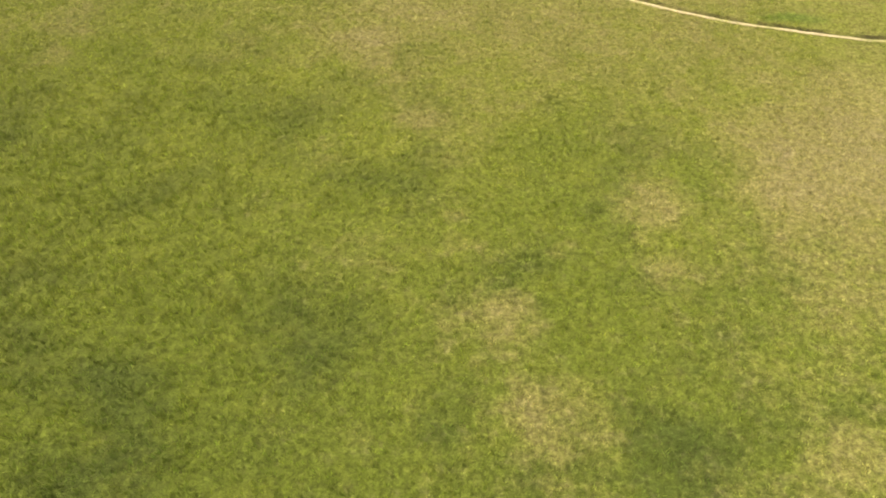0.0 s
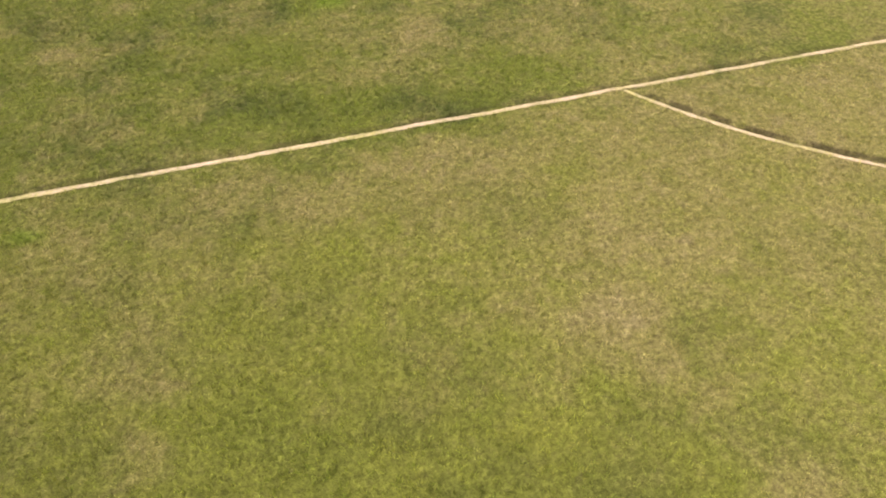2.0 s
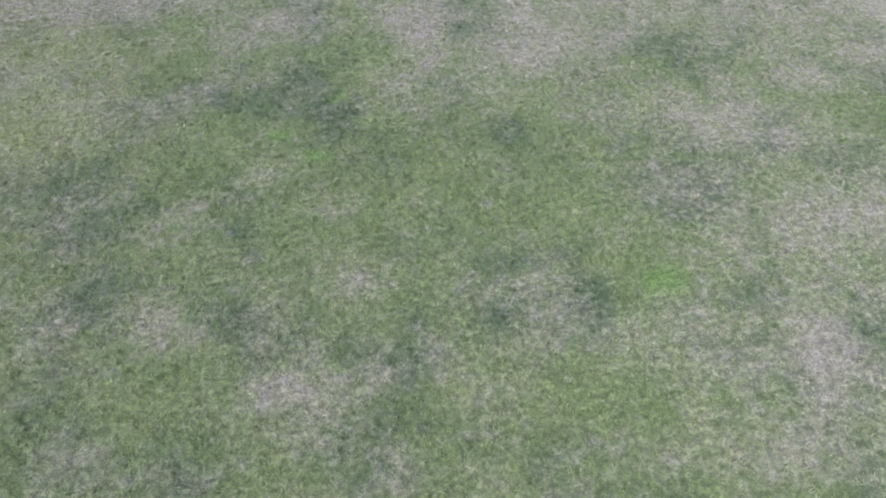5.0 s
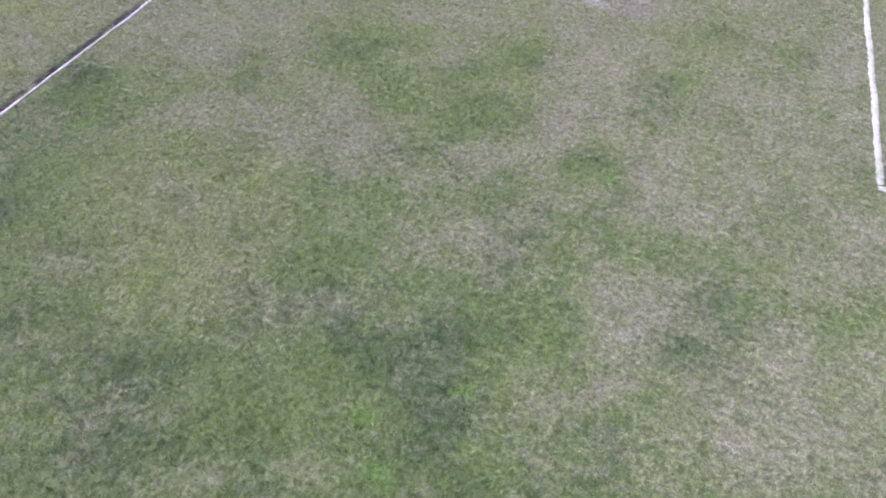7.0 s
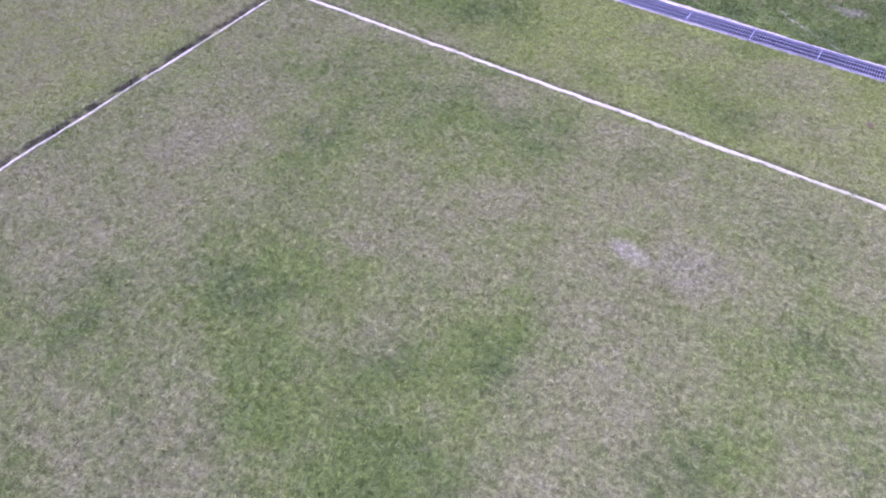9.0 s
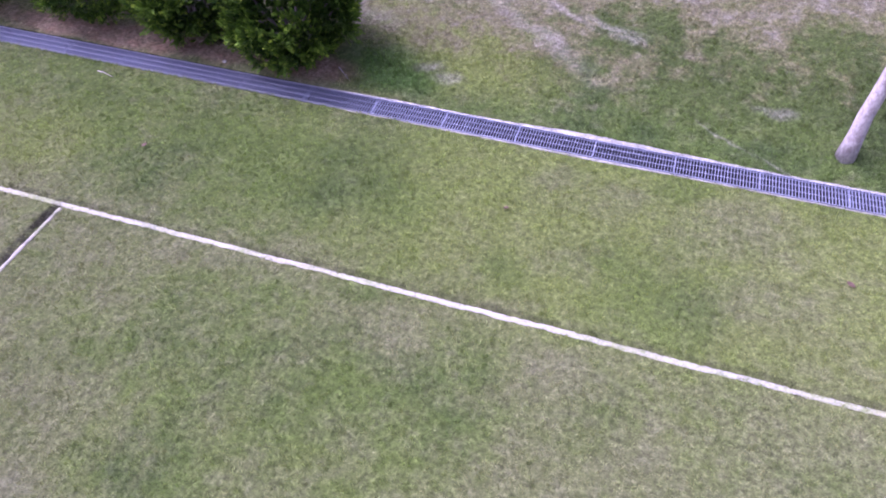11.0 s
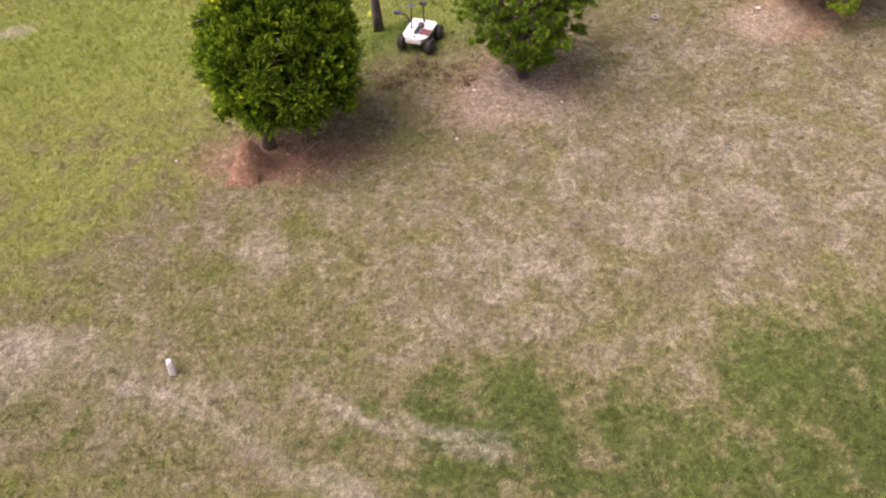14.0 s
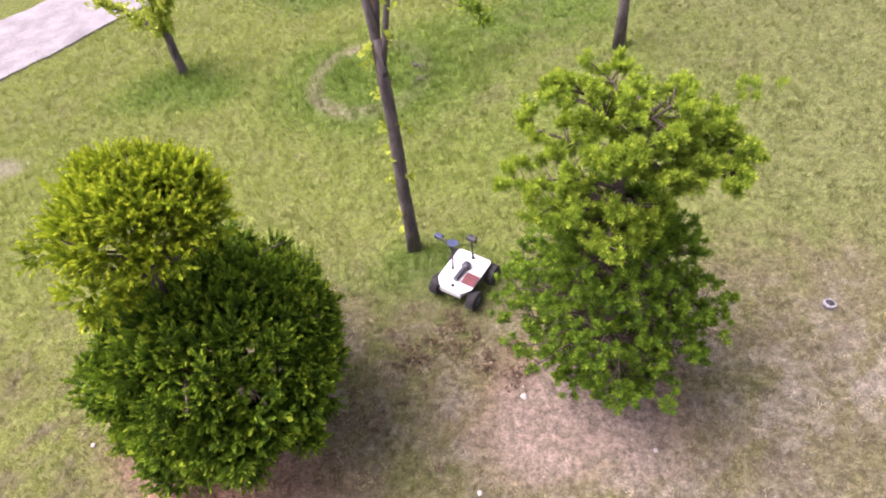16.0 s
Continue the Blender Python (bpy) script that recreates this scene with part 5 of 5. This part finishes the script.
leaf_tree(on(8.64, 19.97), "young tree with a pale bare trunk beside the drain", up(0.0, 0.0, 1.9, 7, 0.01), [0.125, 0.095, 0.085, 0.08, 0.075, 0.07, 0.066],
          [((0, 0, 1.8), (-0.44, 0.28, 2.22), 0.028, 16), ((0, 0, 1.85), (0.55, 0.3, 2.9), 0.04, 26), ((0, 0, 1.85), (0.25, -0.5, 2.8), 0.035, 22), ((0, 0, 1.85), (0.1, 0.5, 3.0), 0.035, 22)], [], BARK_PALE, LEAF, 66, 0.07)


# ---- rover ----
def rover(at, turn, pitch):
    """A small four-wheeled rover with a mast, a dish, an arm and a white deck."""
    t = thing("rover", at, "small four-wheeled rover with a white deck, mast, dish and arm", "robot")
    t.matrix_world = Matrix.Translation(at) @ Matrix.Rotation(radians(turn), 4, "Z") @ Matrix.Rotation(radians(pitch), 4, "X") @ Matrix.Scale(0.85, 4)
    outline = [(-0.20, -0.17), (-0.13, -0.26), (0.13, -0.26), (0.20, -0.17), (0.20, 0.22), (0.17, 0.25), (-0.17, 0.25), (-0.20, 0.22)]
    bm = bmesh.new()
    low = [bm.verts.new((x * 0.80, y * 0.94, 0.15)) for x, y in outline]
    top = [bm.verts.new((x, y, 0.245)) for x, y in outline]
    bm.faces.new(low[::-1])
    bm.faces.new(top)
    for i in range(8):
        bm.faces.new((low[i], low[(i + 1) % 8], top[(i + 1) % 8], top[i]))
    bmesh.ops.bevel(bm, geom=bm.edges[:], offset=0.008, segments=2, affect="EDGES")
    part("body", bm, WHITE, t, "white deck and body with cut rear corners")
    part("tail_panel", box(0.24, 0.012, 0.06, (0, -0.262, 0.19), 0.003), WHITE, t)
    part("deck_panel", box(0.145, 0.145, 0.008, (0.122, -0.070, 0.250), 0.002), PANEL, t, "dark square panel on the deck")
    part("deck_tube", rod((-0.005, -0.15, 0.272), (0.005, 0.035, 0.272), 0.027, 0.027, 16), GREY, t, "dark tube lying on the deck")
    part("deck_turret", lathe(((0.0, 0.24), (0.045, 0.24), (0.048, 0.285), (0.038, 0.30), (0.0, 0.302)), 20, (0.005, 0.055, 0.0)), GREY, t, "round dark turret on the deck")
    for x, y in ((-0.115, -0.02), (0.0, 0.19), (0.0, -0.21)):
        part("deck_cap", lathe(((0.0, 0.245), (0.018, 0.245), (0.016, 0.258), (0.0, 0.26)), 14, (x, y, 0)), BLACK, t)
    for sx in (-1, 1):
        part("rocker_arm", join(rod((sx * 0.168, -0.178, 0.10), (sx * 0.172, 0.0, 0.19), 0.010), rod((sx * 0.168, 0.195, 0.10), (sx * 0.172, 0.0, 0.19), 0.010), rod((sx * 0.15, 0, 0.19), (sx * 0.195, 0, 0.19), 0.02)), GREY, t)
        for y in (-0.178, 0.195):
            side = Matrix.Rotation(radians(90), 4, "Y")
            w = part("wheel", lathe(((0.055, -0.045), (0.092, -0.045), (0.10, -0.035), (0.10, 0.035), (0.092, 0.045), (0.055, 0.045)), 28, (sx * 0.218, y, 0.10), side), RUBBER, t, "black ribbed wheel")
            part("hub", lathe(((0.0, -0.047), (0.05, -0.046), (0.054, -0.03), (0.054, 0.03), (0.05, 0.046), (0.0, 0.047)), 20, (sx * 0.218, y, 0.10), side), GREY, w)
            ribs = [box(0.086, 0.010, 0.012, (sx * 0.218, y + 0.101 * math.sin(a), 0.10 + 0.101 * math.cos(a)), 0.0, Matrix.Rotation(-a, 4, "X")) for a in np.linspace(0, 2 * math.pi, 19)[:-1]]
            part("tread", join(*ribs), RUBBER, w)
    mast = part("mast", rod((0.0, 0.19, 0.24), (0.0, 0.19, 0.52), 0.011, 0.009), BLACK, t, "thin black mast")
    part("camera_head", join(box(0.11, 0.050, 0.046, (0.0, 0.20, 0.535), 0.008), rod((-0.029, 0.22, 0.535), (-0.029, 0.243, 0.535), 0.017), rod((0.029, 0.22, 0.535), (0.029, 0.243, 0.535), 0.017)), BLACK, mast, "black camera head with two lenses")
    stalk = part("antenna_stalk", rod((-0.115, -0.02, 0.24), (-0.115, 0.03, 0.56), 0.009), BLACK, t)
    part("dish", lathe(((0.0, 0.0), (0.03, 0.004), (0.058, 0.018), (0.062, 0.022), (0.056, 0.022), (0.0, 0.008)), 24, (-0.115, 0.03, 0.56), Matrix.Rotation(radians(-14), 4, "X")), BLUE, stalk, "round dark blue dish")
    arm = part("arm", join(rod((-0.20, 0.16, 0.20), (-0.30, 0.20, 0.30), 0.013), rod((-0.30, 0.20, 0.30), (-0.42, 0.24, 0.29), 0.011)), BLACK, t, "jointed black arm reaching out sideways")
    part("gripper", box(0.09, 0.06, 0.045, (-0.455, 0.25, 0.285), 0.01), BLUE, arm, "dark blue-grey tool head")
    return t


rover(on(5.81, 26.77, 0.004), -27, 6.0)


# ---- small things ----
def needle_heap(at, rx, ry, h, seed):
    """A low heap of fallen brown needles and dead twigs."""
    rng = np.random.default_rng(seed)
    n = 2600
    a = rng.uniform(0, 2 * np.pi, n)
    r = np.sqrt(rng.uniform(0, 1, n)) * (1 + 0.28 * np.sin(3 * a + seed) + 0.18 * np.sin(7 * a)) * rng.uniform(0.5, 1.15, n)
    z = h * np.exp(-3.2 * r * r) * rng.uniform(0.75, 1.05, n)
    x, y = at[0] + rx * r * np.cos(a), at[1] + ry * r * np.sin(a)
    g = np.array([gz(p, q) for p, q in zip(x, y)])
    spots = np.c_[x, y, g + np.maximum(z, 0.008)]
    ob = new("needle_heap", leaf_cloud("needle_heap", spots, np.tile([0, 0, 0.35], (n, 1)), DEAD, 6, 0.05, 0.004, 0.8, seed))
    return tagged(ob, "low heap of dry reddish-brown needles under the juniper", "needle litter", kind="stuff")


needle_heap((3.80, 24.86), 0.26, 0.20, 0.40, 71)
needle_heap((3.95, 24.98), 0.36, 0.18, 0.03, 72)

def stake(at):
    t = thing("marker_stake", at, "short white marker stake standing in worn grass", "stake")
    bm = box(0.062, 0.045, 0.24, (0, 0, 0.05), 0.018, Matrix.Rotation(radians(5), 4, "Y"), 3)
    part("board", bm, WHITE, t)
    part("cap", box(0.050, 0.038, 0.035, (0.011, 0, 0.176), 0.014, None, 3), WHITE, t)
    return t


stake(on(3.25, 22.44))


def leaf_litter(at, rx, ry, n, seed):
    """Loose brown leaves and needles strewn over the grass between the trees."""
    rng = np.random.default_rng(seed)
    c = np.c_[rng.normal(at[0], rx, n // 6), rng.normal(at[1], ry, n // 6)]
    p = np.repeat(c, 6, 0) + rng.normal(0, 0.035, (len(c) * 6, 2))
    spots = np.array([(x, y, gz(x, y) + 0.022 + 0.012 * k) for (x, y), k in zip(p, rng.uniform(0, 1, len(p)))])
    ob = new("leaf_litter", leaf_cloud("leaf_litter", spots, np.tile([0, 0, 0.2], (len(spots), 1)), DEAD_LEAF, 3, 0.034, 0.009, 0.9, seed, 0.5))
    return tagged(ob, "loose dry brown leaves strewn over the grass between two trees", "leaf litter", kind="stuff")


leaf_litter((5.62, 26.15), 0.30, 0.17, 260, 75)
leaf_litter((6.15, 25.95), 0.14, 0.16, 90, 76)
leaf_litter((4.95, 25.45), 0.30, 0.16, 110, 77)


def valve(at):
    t = thing("ground_cap", at, "round grey cap with a dark centre set in the grass", "cap")
    part("rim", lathe(((0.030, 0.0), (0.050, -0.02), (0.050, 0.016), (0.046, 0.026), (0.036, 0.028), (0.032, 0.016)), 28), CAP, t, "grey ring")
    part("plug", lathe(((0.0, 0.0), (0.034, 0.0), (0.033, 0.024), (0.0, 0.026)), 20), BLACK, t, "dark centre plug")
    return t


valve(on(8.71, 26.49))


def pebble(at, r, seed):
    bm = bmesh.new()
    bmesh.ops.create_icosphere(bm, subdivisions=2, radius=r)
    for v in bm.verts:
        v.co *= 1 + 0.28 * noise.noise(v.co / r * 1.3 + Vector((seed, 0, 0)))
        v.co.z *= 0.6
    for f in bm.faces:
        f.smooth = True
    me = bpy.data.meshes.new("stone")
    bm.to_mesh(me)
    bm.free()
    me.materials.append(STONE)
    ob = new("stone", me)
    ob.location = at
    return tagged(ob, "small pale stone lying on the ground", "stone", "stones on the bank")


for k, (x, y, r) in enumerate(((6.35, 25.70, 0.028), (6.05, 24.95, 0.02), (2.9, 25.2, 0.02), (7.3, 25.3, 0.018), (9.95, 26.35, 0.03), (0.35, 19.62, 0.03), (9.3, 19.66, 0.03))):
    pebble(on(x, y, r * 0.35), r, k)


def twig(a, b, r, seed):
    pr = random.Random(seed)
    ob = new("twig", limbs_mesh("twig", [(bend(a, b, 0.01, 6, 0.015, pr), [r, r, r * 0.9, r * 0.8, r * 0.6, r * 0.4])], BARK_PALE, 6, 0.1, seed))
    return tagged(ob, "thin dry fallen twig on the ground", "twig", "fallen twigs")


twig(on(2.02, 19.92, 0.012), on(2.28, 19.70, 0.012), 0.006, 1)
twig(on(-1.3, 18.9, 0.012), on(-1.0, 18.84, 0.012), 0.007, 2)


CLOD = plain("earth_clod", (0.115, 0.105, 0.085), 0.95, 0, 0.4, 14, 0.8, 0.01)
for k, (x, y, r) in enumerate(((5.02, 30.02, 0.026), (4.95, 30.08, 0.034), (4.90, 30.15, 0.022), (5.07, 29.93, 0.022), (5.04, 29.98, 0.017), (5.04, 29.76, 0.024), (5.00, 29.70, 0.018), (5.08, 29.80, 0.016))):
    clod = pebble(on(x, y, r * 0.25 + 0.012), r, k + 20)
    clod.name = "earth_clod"
    clod.data.materials[0] = CLOD
    tagged(clod, "dark clod of earth on the ring round a tree", "clod", "earth clods")


def dry_leaf(at, size, turn):
    """A curled fallen leaf: a pointed blade folded along its midrib."""
    rows = ((-1.0, 0.0), (-0.6, 0.42), (0.0, 0.6), (0.55, 0.4), (1.0, 0.0))
    vs, fs = [], []
    for u, w in rows:
        for side in (-1, 0, 1):
            vs.append((u * size, side * w * size, 0.010 + 0.35 * abs(side) * w * size + 0.14 * u * u * size))
    for i in range(4):
        for k in range(2):
            q = i * 3 + k
            fs.append((q, q + 3, q + 4, q + 1))
    ob = new("dry_leaf", mesh_of("dry_leaf", vs, fs, LITTER, smooth=True))
    ob.matrix_world = Matrix.Translation(at) @ Matrix.Rotation(radians(turn), 4, "Z")
    thick = ob.modifiers.new("thickness", "SOLIDIFY")
    thick.thickness = 0.002
    return tagged(ob, "curled brown dry leaf lying on the grass", "leaf", "fallen leaves")


LITTER = plain("dead_leaf", (0.11, 0.06, 0.04), 0.8, 0, 0.35, 30, 0.4, 0.002)
for x, y, size, turn in ((4.98, 17.97, 0.035, 20), (8.64, 17.95, 0.050, -35), (0.32, 17.68, 0.045, 80)):
    dry_leaf(on(x, y, 0.025), size, turn)
